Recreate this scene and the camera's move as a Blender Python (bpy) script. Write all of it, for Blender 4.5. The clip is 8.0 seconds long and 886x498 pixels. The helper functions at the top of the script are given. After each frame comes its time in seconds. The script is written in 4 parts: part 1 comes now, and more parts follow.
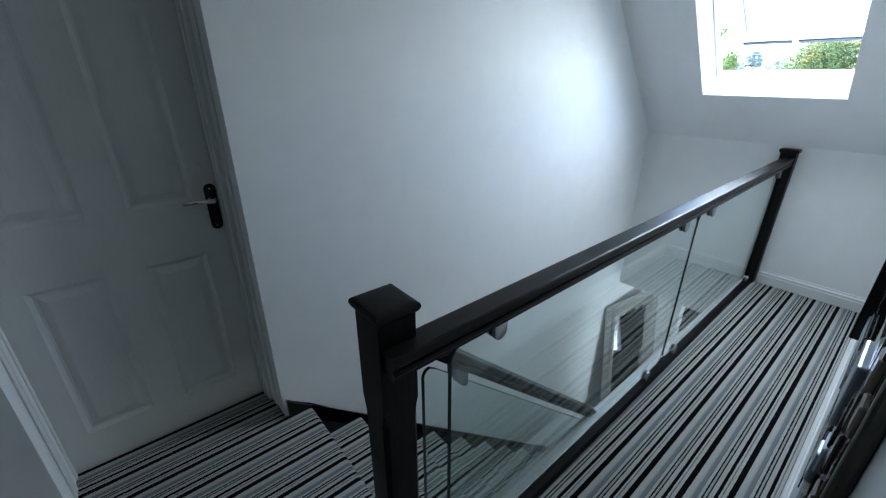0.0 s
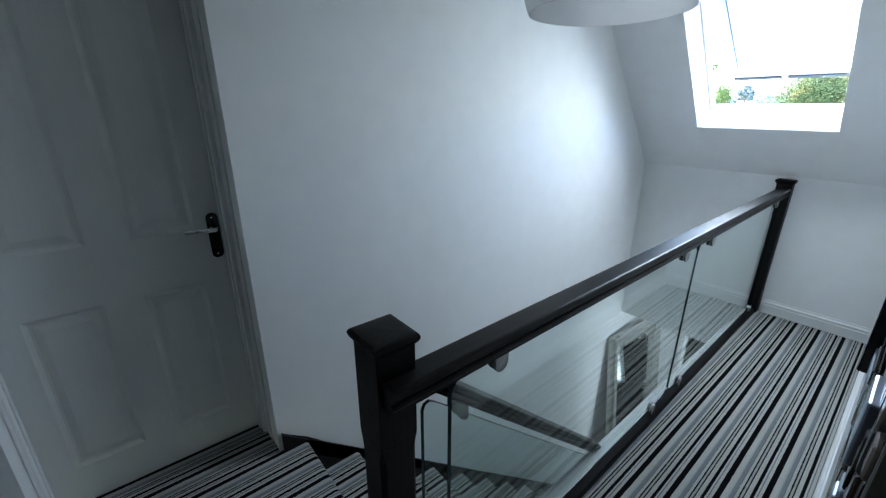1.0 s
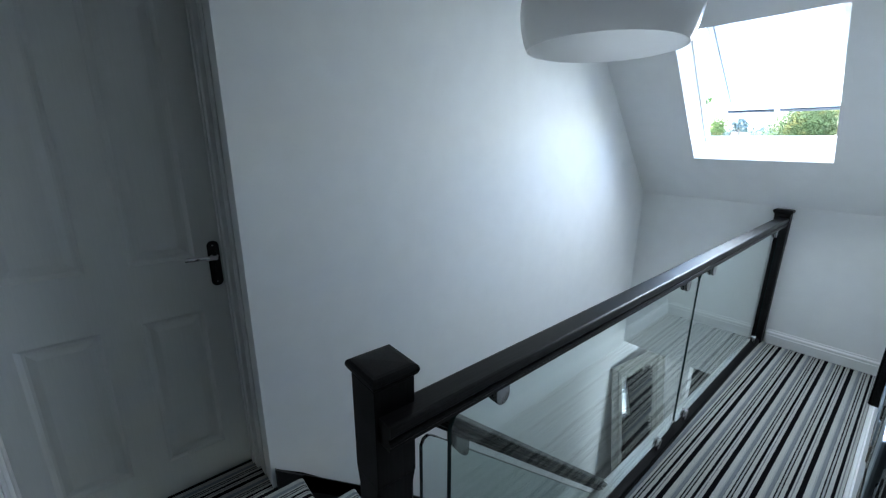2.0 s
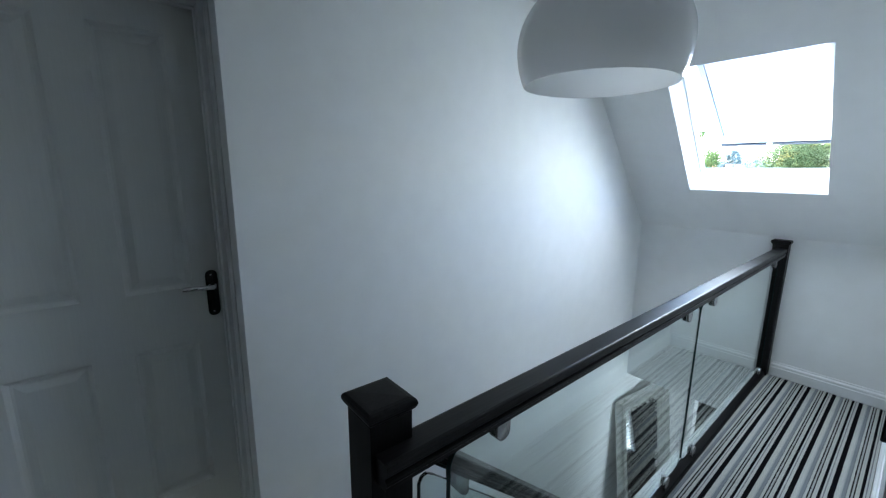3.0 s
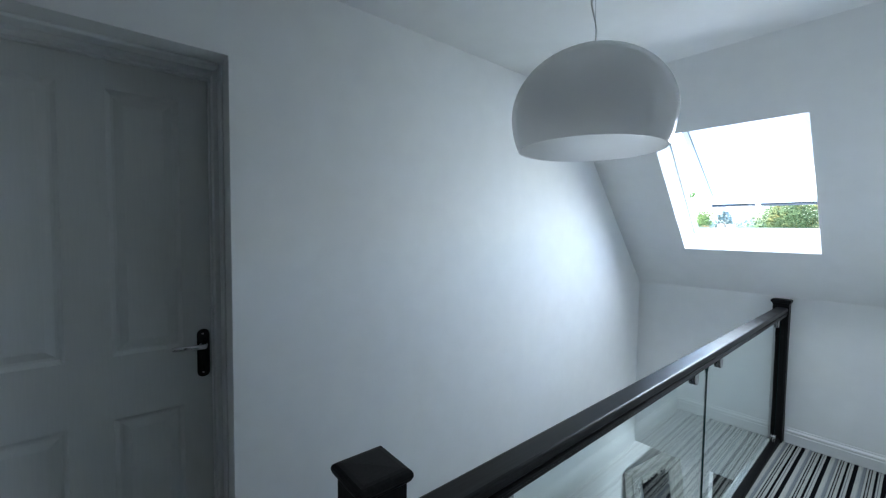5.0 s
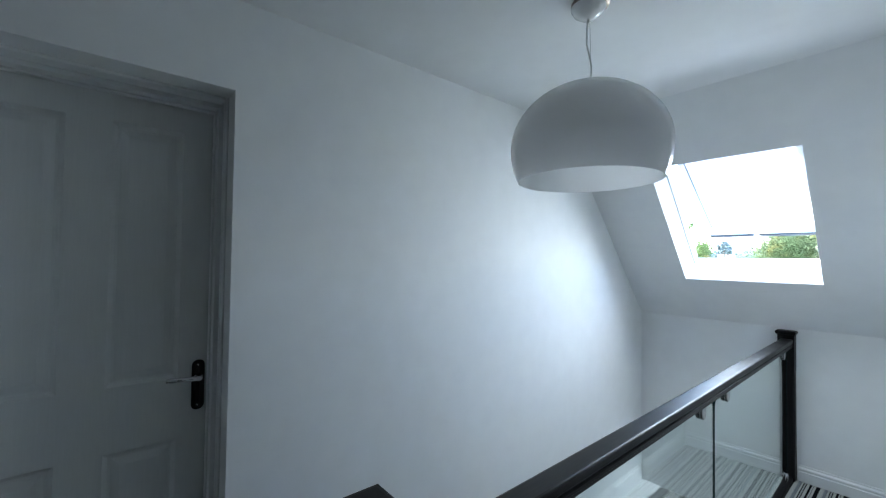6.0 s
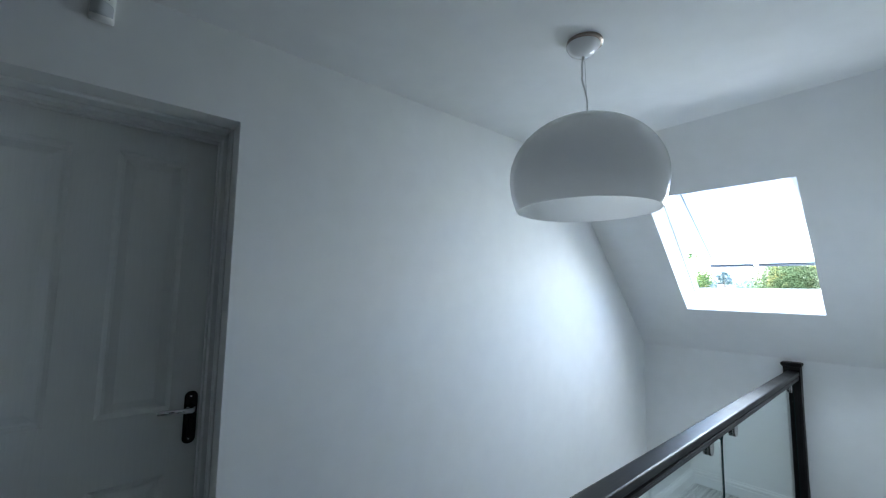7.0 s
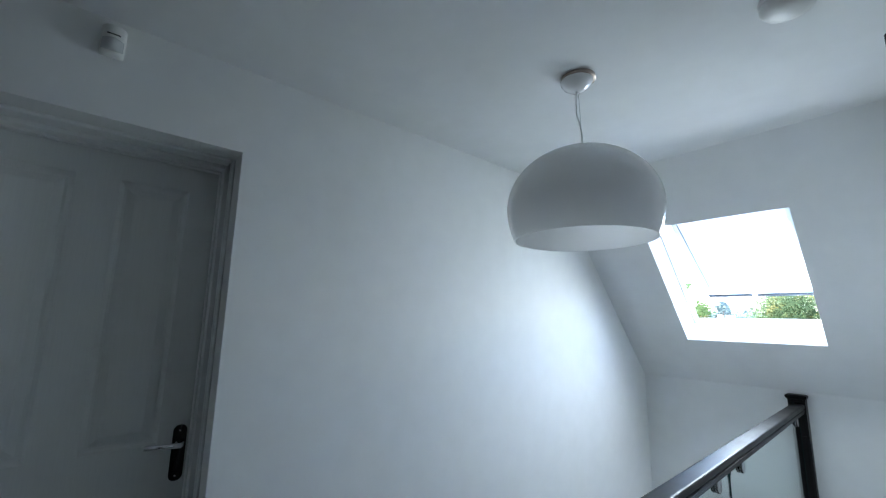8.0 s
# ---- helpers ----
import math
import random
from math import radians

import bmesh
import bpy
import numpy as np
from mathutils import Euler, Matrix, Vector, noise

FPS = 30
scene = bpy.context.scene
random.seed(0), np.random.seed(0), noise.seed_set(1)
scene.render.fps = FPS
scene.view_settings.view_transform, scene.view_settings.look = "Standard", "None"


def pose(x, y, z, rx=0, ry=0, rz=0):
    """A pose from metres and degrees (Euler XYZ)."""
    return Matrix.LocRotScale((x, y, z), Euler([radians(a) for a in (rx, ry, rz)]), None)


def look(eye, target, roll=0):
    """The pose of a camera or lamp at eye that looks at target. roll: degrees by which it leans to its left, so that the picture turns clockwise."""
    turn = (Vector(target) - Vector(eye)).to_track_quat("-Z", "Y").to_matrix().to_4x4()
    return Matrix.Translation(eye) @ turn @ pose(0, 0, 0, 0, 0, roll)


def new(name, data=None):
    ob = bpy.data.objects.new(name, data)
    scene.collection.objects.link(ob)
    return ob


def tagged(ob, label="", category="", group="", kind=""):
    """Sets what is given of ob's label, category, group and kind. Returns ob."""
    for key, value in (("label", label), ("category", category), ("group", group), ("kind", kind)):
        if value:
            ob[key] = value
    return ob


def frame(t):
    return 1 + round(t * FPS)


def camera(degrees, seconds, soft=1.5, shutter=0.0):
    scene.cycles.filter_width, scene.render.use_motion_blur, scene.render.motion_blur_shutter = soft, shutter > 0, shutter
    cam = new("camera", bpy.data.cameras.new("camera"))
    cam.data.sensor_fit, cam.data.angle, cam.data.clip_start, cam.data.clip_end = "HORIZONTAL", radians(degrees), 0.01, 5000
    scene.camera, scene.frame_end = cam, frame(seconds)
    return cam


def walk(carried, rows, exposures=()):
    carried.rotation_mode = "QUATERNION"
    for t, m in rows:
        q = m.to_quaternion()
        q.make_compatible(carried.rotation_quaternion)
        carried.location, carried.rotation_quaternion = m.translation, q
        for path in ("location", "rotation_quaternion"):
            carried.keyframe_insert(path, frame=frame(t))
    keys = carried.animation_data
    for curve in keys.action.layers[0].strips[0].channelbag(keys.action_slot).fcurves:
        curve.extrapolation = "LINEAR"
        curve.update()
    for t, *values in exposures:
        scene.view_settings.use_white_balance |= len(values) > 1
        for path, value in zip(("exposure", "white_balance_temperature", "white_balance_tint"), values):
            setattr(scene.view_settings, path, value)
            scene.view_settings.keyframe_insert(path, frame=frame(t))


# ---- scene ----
cam = camera(95.79, 8.0, 1.2)
PATH = [
    (0, pose(1.5223, -0.3392, 1.3730, 66.656, -0.044, 50.341)),
    (0.5, pose(1.5217, -0.3381, 1.3748, 68.589, -0.094, 50.406)),
    (1, pose(1.5211, -0.3371, 1.3765, 70.668, -0.138, 50.444)),
    (1.5, pose(1.5205, -0.3361, 1.3779, 72.641, -0.205, 50.509)),
    (3, pose(1.5189, -0.3337, 1.3811, 78.836, -0.459, 50.528)),
    (3.5, pose(1.5183, -0.3331, 1.3817, 80.929, -0.536, 50.432)),
    (4, pose(1.5177, -0.3325, 1.3822, 83.076, -0.607, 50.345)),
    (4.5, pose(1.5172, -0.3320, 1.3825, 85.029, -0.629, 50.298)),
    (6, pose(1.5155, -0.3310, 1.3822, 91.335, -0.780, 50.292)),
    (6.5, pose(1.5150, -0.3308, 1.3816, 93.332, -0.879, 50.295)),
    (7, pose(1.5144, -0.3306, 1.3810, 95.526, -0.948, 50.219)),
    (7.5, pose(1.5139, -0.3306, 1.3801, 97.625, -1.023, 50.110)),
    (8, pose(1.5134, -0.3306, 1.3790, 99.752, -1.022, 49.904)),
]
walk(cam, PATH, [(0, 4.55, 5900, 10)])


# ---- light ----
world = bpy.data.worlds.new("sky")
scene.world = world
world.use_nodes = True
wn = world.node_tree.nodes
sky = wn.new("ShaderNodeTexSky")
sky.sky_type = "NISHITA"
sky.sun_disc = False
sky.sun_elevation = radians(36.8)
sky.sun_rotation = radians(237.2)
world.node_tree.links.new(sky.outputs[0], wn["Background"].inputs[0])
wn["Background"].inputs[1].default_value = 0.15
sun_data = bpy.data.lights.new("sun", "SUN")
sun_data.energy, sun_data.angle, sun_data.color = 2.0, radians(0.5), (1.0, 0.95, 0.88)
sun = new("sun", sun_data)
sun.matrix_world = look((-9, -5.8, 8), (0, 0, 0))
# area lamp added just inside the roof window, standing in for its daylight
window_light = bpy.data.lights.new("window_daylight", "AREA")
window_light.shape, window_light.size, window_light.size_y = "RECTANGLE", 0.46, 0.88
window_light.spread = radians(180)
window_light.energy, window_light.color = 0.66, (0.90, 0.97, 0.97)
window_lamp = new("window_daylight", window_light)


# ---- materials ----
def material(name):
    m = bpy.data.materials.new(name)
    m.use_nodes = True
    return m, m.node_tree.nodes, m.node_tree.links, m.node_tree.nodes["Principled BSDF"]


def noise_node(n, l, scale, detail=4.0, coord=None):
    t = n.new("ShaderNodeTexNoise")
    t.inputs["Scale"].default_value, t.inputs["Detail"].default_value = scale, detail
    if coord is not None:
        l.new(coord, t.inputs["Vector"])
    return t


def plain(name, colour, rough, metal=0.0, vary=0.06, scale=3.0, fine=120.0, bump=0.05, coat=0.0, dist=0.002):
    """A surface with slow blotches and a fine grain."""
    m, n, l, b = material(name)
    geo = n.new("ShaderNodeNewGeometry")
    slow, quick = noise_node(n, l, scale, 5, geo.outputs["Position"]), noise_node(n, l, fine, 3, geo.outputs["Position"])
    mix = n.new("ShaderNodeMix")
    mix.data_type = "RGBA"
    mix.inputs["A"].default_value = (*[c * (1 - vary) for c in colour], 1)
    mix.inputs["B"].default_value = (*[min(1, c * (1 + vary)) for c in colour], 1)
    l.new(slow.outputs["Fac"], mix.inputs["Factor"])
    l.new(mix.outputs["Result"], b.inputs["Base Color"])
    r = n.new("ShaderNodeMapRange")
    r.inputs["To Min"].default_value, r.inputs["To Max"].default_value = max(0.02, rough * 0.85), min(1, rough * 1.15)
    l.new(quick.outputs["Fac"], r.inputs["Value"])
    l.new(r.outputs["Result"], b.inputs["Roughness"])
    b.inputs["Metallic"].default_value = metal
    b.inputs["Coat Weight"].default_value = coat
    b.inputs["Coat Roughness"].default_value = 0.15
    bp = n.new("ShaderNodeBump")
    bp.inputs["Strength"].default_value, bp.inputs["Distance"].default_value = bump, dist
    l.new(quick.outputs["Fac"], bp.inputs["Height"])
    l.new(bp.outputs["Normal"], b.inputs["Normal"])
    return m


def paint_wall(name, colour, rough=0.75):
    """Rolled emulsion: orange-peel relief with wide, faint unevenness of the plaster."""
    m, n, l, b = material(name)
    geo = n.new("ShaderNodeNewGeometry")
    peel, wave = noise_node(n, l, 260, 3, geo.outputs["Position"]), noise_node(n, l, 1.6, 4, geo.outputs["Position"])
    scuff = noise_node(n, l, 9, 6, geo.outputs["Position"])
    ramp = n.new("ShaderNodeValToRGB")
    ramp.color_ramp.elements[0].position, ramp.color_ramp.elements[1].position = 0.3, 0.7
    ramp.color_ramp.elements[0].color = (*[c * 0.965 for c in colour], 1)
    ramp.color_ramp.elements[1].color = (*colour, 1)
    l.new(scuff.outputs["Fac"], ramp.inputs["Fac"])
    l.new(ramp.outputs["Color"], b.inputs["Base Color"])
    b.inputs["Roughness"].default_value = rough
    add = n.new("ShaderNodeMath")
    add.operation = "MULTIPLY_ADD"
    add.inputs[1].default_value = 14.0
    l.new(wave.outputs["Fac"], add.inputs[0])
    l.new(peel.outputs["Fac"], add.inputs[2])
    bp = n.new("ShaderNodeBump")
    bp.inputs["Strength"].default_value, bp.inputs["Distance"].default_value = 0.25, 0.0006
    l.new(add.outputs[0], bp.inputs["Height"])
    l.new(bp.outputs["Normal"], b.inputs["Normal"])
    return m


def striped_carpet():
    """Loop-pile stripes that run along the landing and down the stairs, one repeat every 11.8 cm."""
    m, n, l, b = material("striped_carpet")
    geo = n.new("ShaderNodeNewGeometry")
    sep = n.new("ShaderNodeSeparateXYZ")
    l.new(geo.outputs["Position"], sep.inputs[0])
    wob = noise_node(n, l, 150, 3, geo.outputs["Position"])
    w = n.new("ShaderNodeMath")
    w.operation = "MULTIPLY_ADD"
    w.inputs[1].default_value = 0.006
    l.new(wob.outputs["Fac"], w.inputs[0])
    l.new(sep.outputs["X"], w.inputs[2])
    s = n.new("ShaderNodeMath")
    s.operation = "MULTIPLY_ADD"
    s.inputs[1].default_value, s.inputs[2].default_value = 1 / STRIPE, -STRIPE_X / STRIPE + 20
    l.new(w.outputs[0], s.inputs[0])
    f = n.new("ShaderNodeMath")
    f.operation = "FRACT"
    l.new(s.outputs[0], f.inputs[0])
    ramp = n.new("ShaderNodeValToRGB")
    ramp.color_ramp.interpolation = "CONSTANT"
    cream, pale, black = (0.43, 0.435, 0.41, 1), (0.35, 0.36, 0.35, 1), (0.005, 0.005, 0.007, 1)
    mist, grey, ink = (0.20, 0.222, 0.24, 1), (0.16, 0.165, 0.175, 1), (0.010, 0.010, 0.012, 1)
    bands = [(0.0, ink), (0.037, pale), (0.09, ink), (0.127, cream), (0.235, black), (0.325, cream), (0.375, grey), (0.405, cream),
             (0.485, black), (0.64, cream), (0.77, pale), (0.81, mist), (0.90, grey), (0.925, cream)]
    e = ramp.color_ramp.elements
    e[0].position, e[0].color = bands[0]
    e[1].position, e[1].color = bands[1]
    for place, colour in bands[2:]:
        k = e.new(place)
        k.color = colour
    l.new(f.outputs[0], ramp.inputs["Fac"])
    pile, wear = noise_node(n, l, 300, 2, geo.outputs["Position"]), noise_node(n, l, 5, 5, geo.outputs["Position"])
    hsv = n.new("ShaderNodeHueSaturation")
    mr = n.new("ShaderNodeMapRange")
    mr.inputs["From Min"].default_value, mr.inputs["From Max"].default_value = 0.3, 0.7
    mr.inputs["To Min"].default_value, mr.inputs["To Max"].default_value = 0.66, 1.28
    l.new(pile.outputs["Fac"], mr.inputs["Value"])
    mw = n.new("ShaderNodeMapRange")
    mw.inputs["To Min"].default_value, mw.inputs["To Max"].default_value = 0.86, 1.1
    l.new(wear.outputs["Fac"], mw.inputs["Value"])
    mul = n.new("ShaderNodeMath")
    mul.operation = "MULTIPLY"
    l.new(mr.outputs[0], mul.inputs[0])
    l.new(mw.outputs[0], mul.inputs[1])
    l.new(mul.outputs[0], hsv.inputs["Value"])
    l.new(ramp.outputs["Color"], hsv.inputs["Color"])
    l.new(hsv.outputs["Color"], b.inputs["Base Color"])
    b.inputs["Roughness"].default_value = 0.95
    b.inputs["Specular IOR Level"].default_value = 0.03
    b.inputs["Sheen Weight"].default_value = 0.0
    bp = n.new("ShaderNodeBump")
    bp.inputs["Strength"].default_value, bp.inputs["Distance"].default_value = 0.9, 0.003
    l.new(pile.outputs["Fac"], bp.inputs["Height"])
    l.new(bp.outputs["Normal"], b.inputs["Normal"])
    return m


def stained_wood(name, colour, rough, along="Y", coat=0.35, uneven=1.0):
    """Dark-stained, lacquered timber with open grain along one axis."""
    m, n, l, b = material(name)
    geo = n.new("ShaderNodeNewGeometry")
    mp = n.new("ShaderNodeMapping")
    mp.inputs["Scale"].default_value = {"X": (4, 90, 90), "Y": (90, 4, 90), "Z": (90, 90, 4)}[along]
    l.new(geo.outputs["Position"], mp.inputs["Vector"])
    grain, slow = noise_node(n, l, 2.2, 6, mp.outputs["Vector"]), noise_node(n, l, 6, 3, geo.outputs["Position"])
    ramp = n.new("ShaderNodeValToRGB")
    ramp.color_ramp.elements[0].position, ramp.color_ramp.elements[1].position = 0.35, 0.7
    ramp.color_ramp.elements[0].color = (*[c * 0.55 for c in colour], 1)
    ramp.color_ramp.elements[1].color = (*[c * 1.5 for c in colour], 1)
    l.new(grain.outputs["Fac"], ramp.inputs["Fac"])
    l.new(ramp.outputs["Color"], b.inputs["Base Color"])
    r = n.new("ShaderNodeMapRange")
    r.inputs["To Min"].default_value, r.inputs["To Max"].default_value = rough * (1 - 0.25 * uneven), rough * (1 + 0.3 * uneven)
    l.new(slow.outputs["Fac"], r.inputs["Value"])
    l.new(r.outputs["Result"], b.inputs["Roughness"])
    b.inputs["Coat Weight"].default_value, b.inputs["Coat Roughness"].default_value = coat, 0.2
    bp = n.new("ShaderNodeBump")
    bp.inputs["Strength"].default_value, bp.inputs["Distance"].default_value = 0.15 * uneven, 0.0004
    l.new(grain.outputs["Fac"], bp.inputs["Height"])
    l.new(bp.outputs["Normal"], b.inputs["Normal"])
    return m


def glass(name, tint=(1, 1, 1), rough=0.0, ior=1.45):
    m, n, l, b = material(name)
    b.inputs["Base Color"].default_value = (*tint, 1)
    b.inputs["Transmission Weight"].default_value = 1.0
    b.inputs["Roughness"].default_value, b.inputs["IOR"].default_value = rough, ior
    return m


def leafy(name, low, high, patch=None):
    """Leaves that differ one by one, with patches that turn another colour."""
    m, n, l, b = material(name)
    geo = n.new("ShaderNodeNewGeometry")
    ramp = n.new("ShaderNodeValToRGB")
    ramp.color_ramp.elements[0].color, ramp.color_ramp.elements[1].color = (*low, 1), (*high, 1)
    l.new(geo.outputs["Random Per Island"], ramp.inputs["Fac"])
    colour = ramp.outputs["Color"]
    if patch:
        spots = noise_node(n, l, 2.6, 3, geo.outputs["Position"])
        step = n.new("ShaderNodeMapRange")
        step.inputs["From Min"].default_value, step.inputs["From Max"].default_value = 0.58, 0.68
        l.new(spots.outputs["Fac"], step.inputs["Value"])
        mix = n.new("ShaderNodeMix")
        mix.data_type = "RGBA"
        mix.inputs["B"].default_value = (*patch, 1)
        l.new(step.outputs["Result"], mix.inputs["Factor"])
        l.new(colour, mix.inputs["A"])
        colour = mix.outputs["Result"]
    l.new(colour, b.inputs["Base Color"])
    b.inputs["Roughness"].default_value, b.inputs["Specular IOR Level"].default_value = 0.75, 0.1
    return m


STRIPE, STRIPE_X = 0.1187, 1.0187
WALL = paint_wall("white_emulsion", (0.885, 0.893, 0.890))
# the wall white greyed down, so the east wall throws back less light
EAST_DIMMED = paint_wall("dimmed_white_emulsion", (0.62, 0.635, 0.645))
CEILING = paint_wall("ceiling_emulsion", (0.90, 0.907, 0.905), 0.85)
GLOSSWHITE = plain("white_eggshell_paint", (0.78, 0.79, 0.79), 0.38, vary=0.03, bump=0.06, fine=60)
DOORWHITE = stained_wood("white_moulded_door", (0.66, 0.67, 0.66), 0.42, "Z", 0.0)
DOORWHITE.node_tree.nodes["Color Ramp"].color_ramp.elements[0].color = (0.71, 0.72, 0.71, 1)
DOORWHITE.node_tree.nodes["Color Ramp"].color_ramp.elements[1].color = (0.735, 0.745, 0.735, 1)
CARPET = striped_carpet()
BLACK_Y = stained_wood("black_stained_rail", (0.008, 0.0072, 0.0078), 0.36, "Y", 0.0, 1.3)
BLACK_Z = stained_wood("black_stained_newel", (0.006, 0.0055, 0.006), 0.42, "Z", 0.0)
STRING = stained_wood("black_painted_string", (0.007, 0.007, 0.008), 0.4, "Y", 0.0)
for m_ in (BLACK_Y, BLACK_Z, STRING):
    m_.node_tree.nodes["Principled BSDF"].inputs["Specular IOR Level"].default_value = 0.2
BASEBLACK = plain("matt_black_base_rail", (0.006, 0.006, 0.007), 0.6, vary=0.2, bump=0.1)
BASEBLACK.node_tree.nodes["Principled BSDF"].inputs["Specular IOR Level"].default_value = 0.1
GLASS = glass("clear_balustrade_glass", (0.86, 0.955, 0.94), 0.0, 1.52)
# green of the glass edge, with its dark inner reflection put into the colour
GLASSEDGE = plain("darkened_glass_edge", (0.022, 0.055, 0.055), 0.15, vary=0.1, bump=0.01)
SEAL = plain("pale_grey_seal", (0.26, 0.26, 0.26), 0.6)
PANE = glass("window_glass", (1, 1, 1), 0.0, 1.45)
CHROME = plain("polished_chrome", (0.72, 0.72, 0.74), 0.10, 1.0, vary=0.03, bump=0.01)
BRUSHED = plain("brushed_steel", (0.42, 0.42, 0.43), 0.24, 1.0, vary=0.05, bump=0.05, fine=300)
BLACKNICKEL = plain("black_nickel", (0.03, 0.03, 0.032), 0.16, 1.0, vary=0.1, bump=0.02)
OPAL = plain("opal_white_plastic", (0.90, 0.90, 0.90), 0.09, vary=0.02, bump=0.006, coat=0.6)


def translucent_shade():
    """Opal plastic that lets some light through."""
    m = OPAL.copy()
    m.name = "opal_shade"
    n, l = m.node_tree.nodes, m.node_tree.links
    t, mix = n.new("ShaderNodeBsdfTranslucent"), n.new("ShaderNodeMixShader")
    t.inputs["Color"].default_value = (0.92, 0.92, 0.92, 1)
    mix.inputs[0].default_value = 0.55
    l.new(n["Principled BSDF"].outputs[0], mix.inputs[1])
    l.new(t.outputs[0], mix.inputs[2])
    l.new(mix.outputs[0], n["Material Output"].inputs["Surface"])
    return m


SHADE = translucent_shade()


def blind_cloth():
    """Thin white roller blind that daylight shines through."""
    m, n, l, b = material("white_blind_cloth")
    geo = n.new("ShaderNodeNewGeometry")
    weave = noise_node(n, l, 400, 2, geo.outputs["Position"])
    bp = n.new("ShaderNodeBump")
    bp.inputs["Strength"].default_value, bp.inputs["Distance"].default_value = 0.2, 0.0004
    l.new(weave.outputs["Fac"], bp.inputs["Height"])
    l.new(bp.outputs["Normal"], b.inputs["Normal"])
    b.inputs["Base Color"].default_value, b.inputs["Roughness"].default_value = (0.86, 0.86, 0.85, 1), 0.8
    t, mix = n.new("ShaderNodeBsdfTranslucent"), n.new("ShaderNodeMixShader")
    t.inputs["Color"].default_value = (0.90, 0.90, 0.89, 1)
    mix.inputs[0].default_value = 0.6
    l.new(b.outputs[0], mix.inputs[1])
    l.new(t.outputs[0], mix.inputs[2])
    l.new(mix.outputs[0], n["Material Output"].inputs["Surface"])
    return m


CLOTH = blind_cloth()
PLASTIC = plain("white_plastic", (0.78, 0.78, 0.76), 0.4, vary=0.03, bump=0.04)
LENS = plain("milky_lens", (0.55, 0.56, 0.57), 0.18, vary=0.04, bump=0.03)
BROWNMETAL = plain("bronzed_metal", (0.34, 0.28, 0.24), 0.3, 0.8)
DARKSLOT = plain("dark_slot", (0.02, 0.02, 0.02), 0.6)
UPVC = plain("white_window_paint", (0.86, 0.86, 0.86), 0.3, vary=0.02, bump=0.03)
GASKET = plain("grey_gasket", (0.035, 0.037, 0.04), 0.6)
SILVERLEAF = plain("silver_leaf", (0.46, 0.46, 0.43), 0.34, 0.8, vary=0.35, scale=30, bump=0.4, fine=90)
MIRROR = plain("mirror_silvering", (0.88, 0.89, 0.9), 0.02, 1.0, vary=0.005, bump=0.0)
OAKFLOOR = stained_wood("dark_oak_floor", (0.07, 0.045, 0.03), 0.4, "Y", 0.2)
DARKDOOR = stained_wood("dark_door", (0.03, 0.025, 0.022), 0.4, "Z", 0.2)
# white slats darkened in colour, to show as shaded lines before the glow
BLIND = plain("darkened_blind_slat", (0.35, 0.36, 0.38), 0.5)
TILE_DARK = plain("black_glass_block", (0.005, 0.005, 0.007), 0.18, vary=0.2, coat=0.2)
TILE_BROWN = plain("brown_glass_block", (0.045, 0.022, 0.016), 0.2, vary=0.2, coat=0.4)
TILE_TAUPE = plain("taupe_glass_block", (0.25, 0.21, 0.19), 0.25, vary=0.15, coat=0.3)
TILE_SILVER = plain("mirrored_block", (0.38, 0.43, 0.52), 0.3, 1.0, vary=0.05, bump=0.02)
FRAME_OLIVE = plain("dull_bronze_frame", (0.10, 0.095, 0.08), 0.42, 0.5, vary=0.15, bump=0.1)
GRASS = plain("grass", (0.07, 0.11, 0.035), 0.9, vary=0.35, scale=0.3, fine=8, bump=0.5)
BARK = plain("bark", (0.10, 0.075, 0.055), 0.9, vary=0.3, scale=8, fine=40, bump=0.8, dist=0.02)
LEAF_GREEN = leafy("leaf_green", (0.035, 0.062, 0.018), (0.075, 0.11, 0.032), (0.10, 0.12, 0.03))
LEAF_YELLOW = leafy("leaf_yellowing", (0.028, 0.05, 0.02), (0.062, 0.088, 0.036), (0.15, 0.125, 0.035))
# far leaves paled towards blue: distance haze put into their colour
LEAF_HAZED = leafy("leaf_far_hazed", (0.095, 0.13, 0.135), (0.14, 0.17, 0.175))
BRICK = plain("brick_wall_far", (0.30, 0.17, 0.12), 0.9, vary=0.2, scale=2, fine=20)
ROOFTILE = plain("roof_tile_far", (0.22, 0.13, 0.10), 0.85, vary=0.25, scale=2, fine=12)
# near-black wall colour that carries the dimness of the unlit hall and back room
DARKENED = paint_wall("darkened_emulsion", (0.022, 0.023, 0.025))
# emissive colour for a board that stands in for daylight
GLOW = plain("daylight", (0.8, 0.8, 0.8), 0.9)
GLOW.node_tree.nodes["Principled BSDF"].inputs["Emission Color"].default_value = (0.85, 0.93, 1.0, 1)
GLOW.node_tree.nodes["Principled BSDF"].inputs["Emission Strength"].default_value = 0.07
DARKPANE = plain("far_window", (0.03, 0.035, 0.04), 0.1)


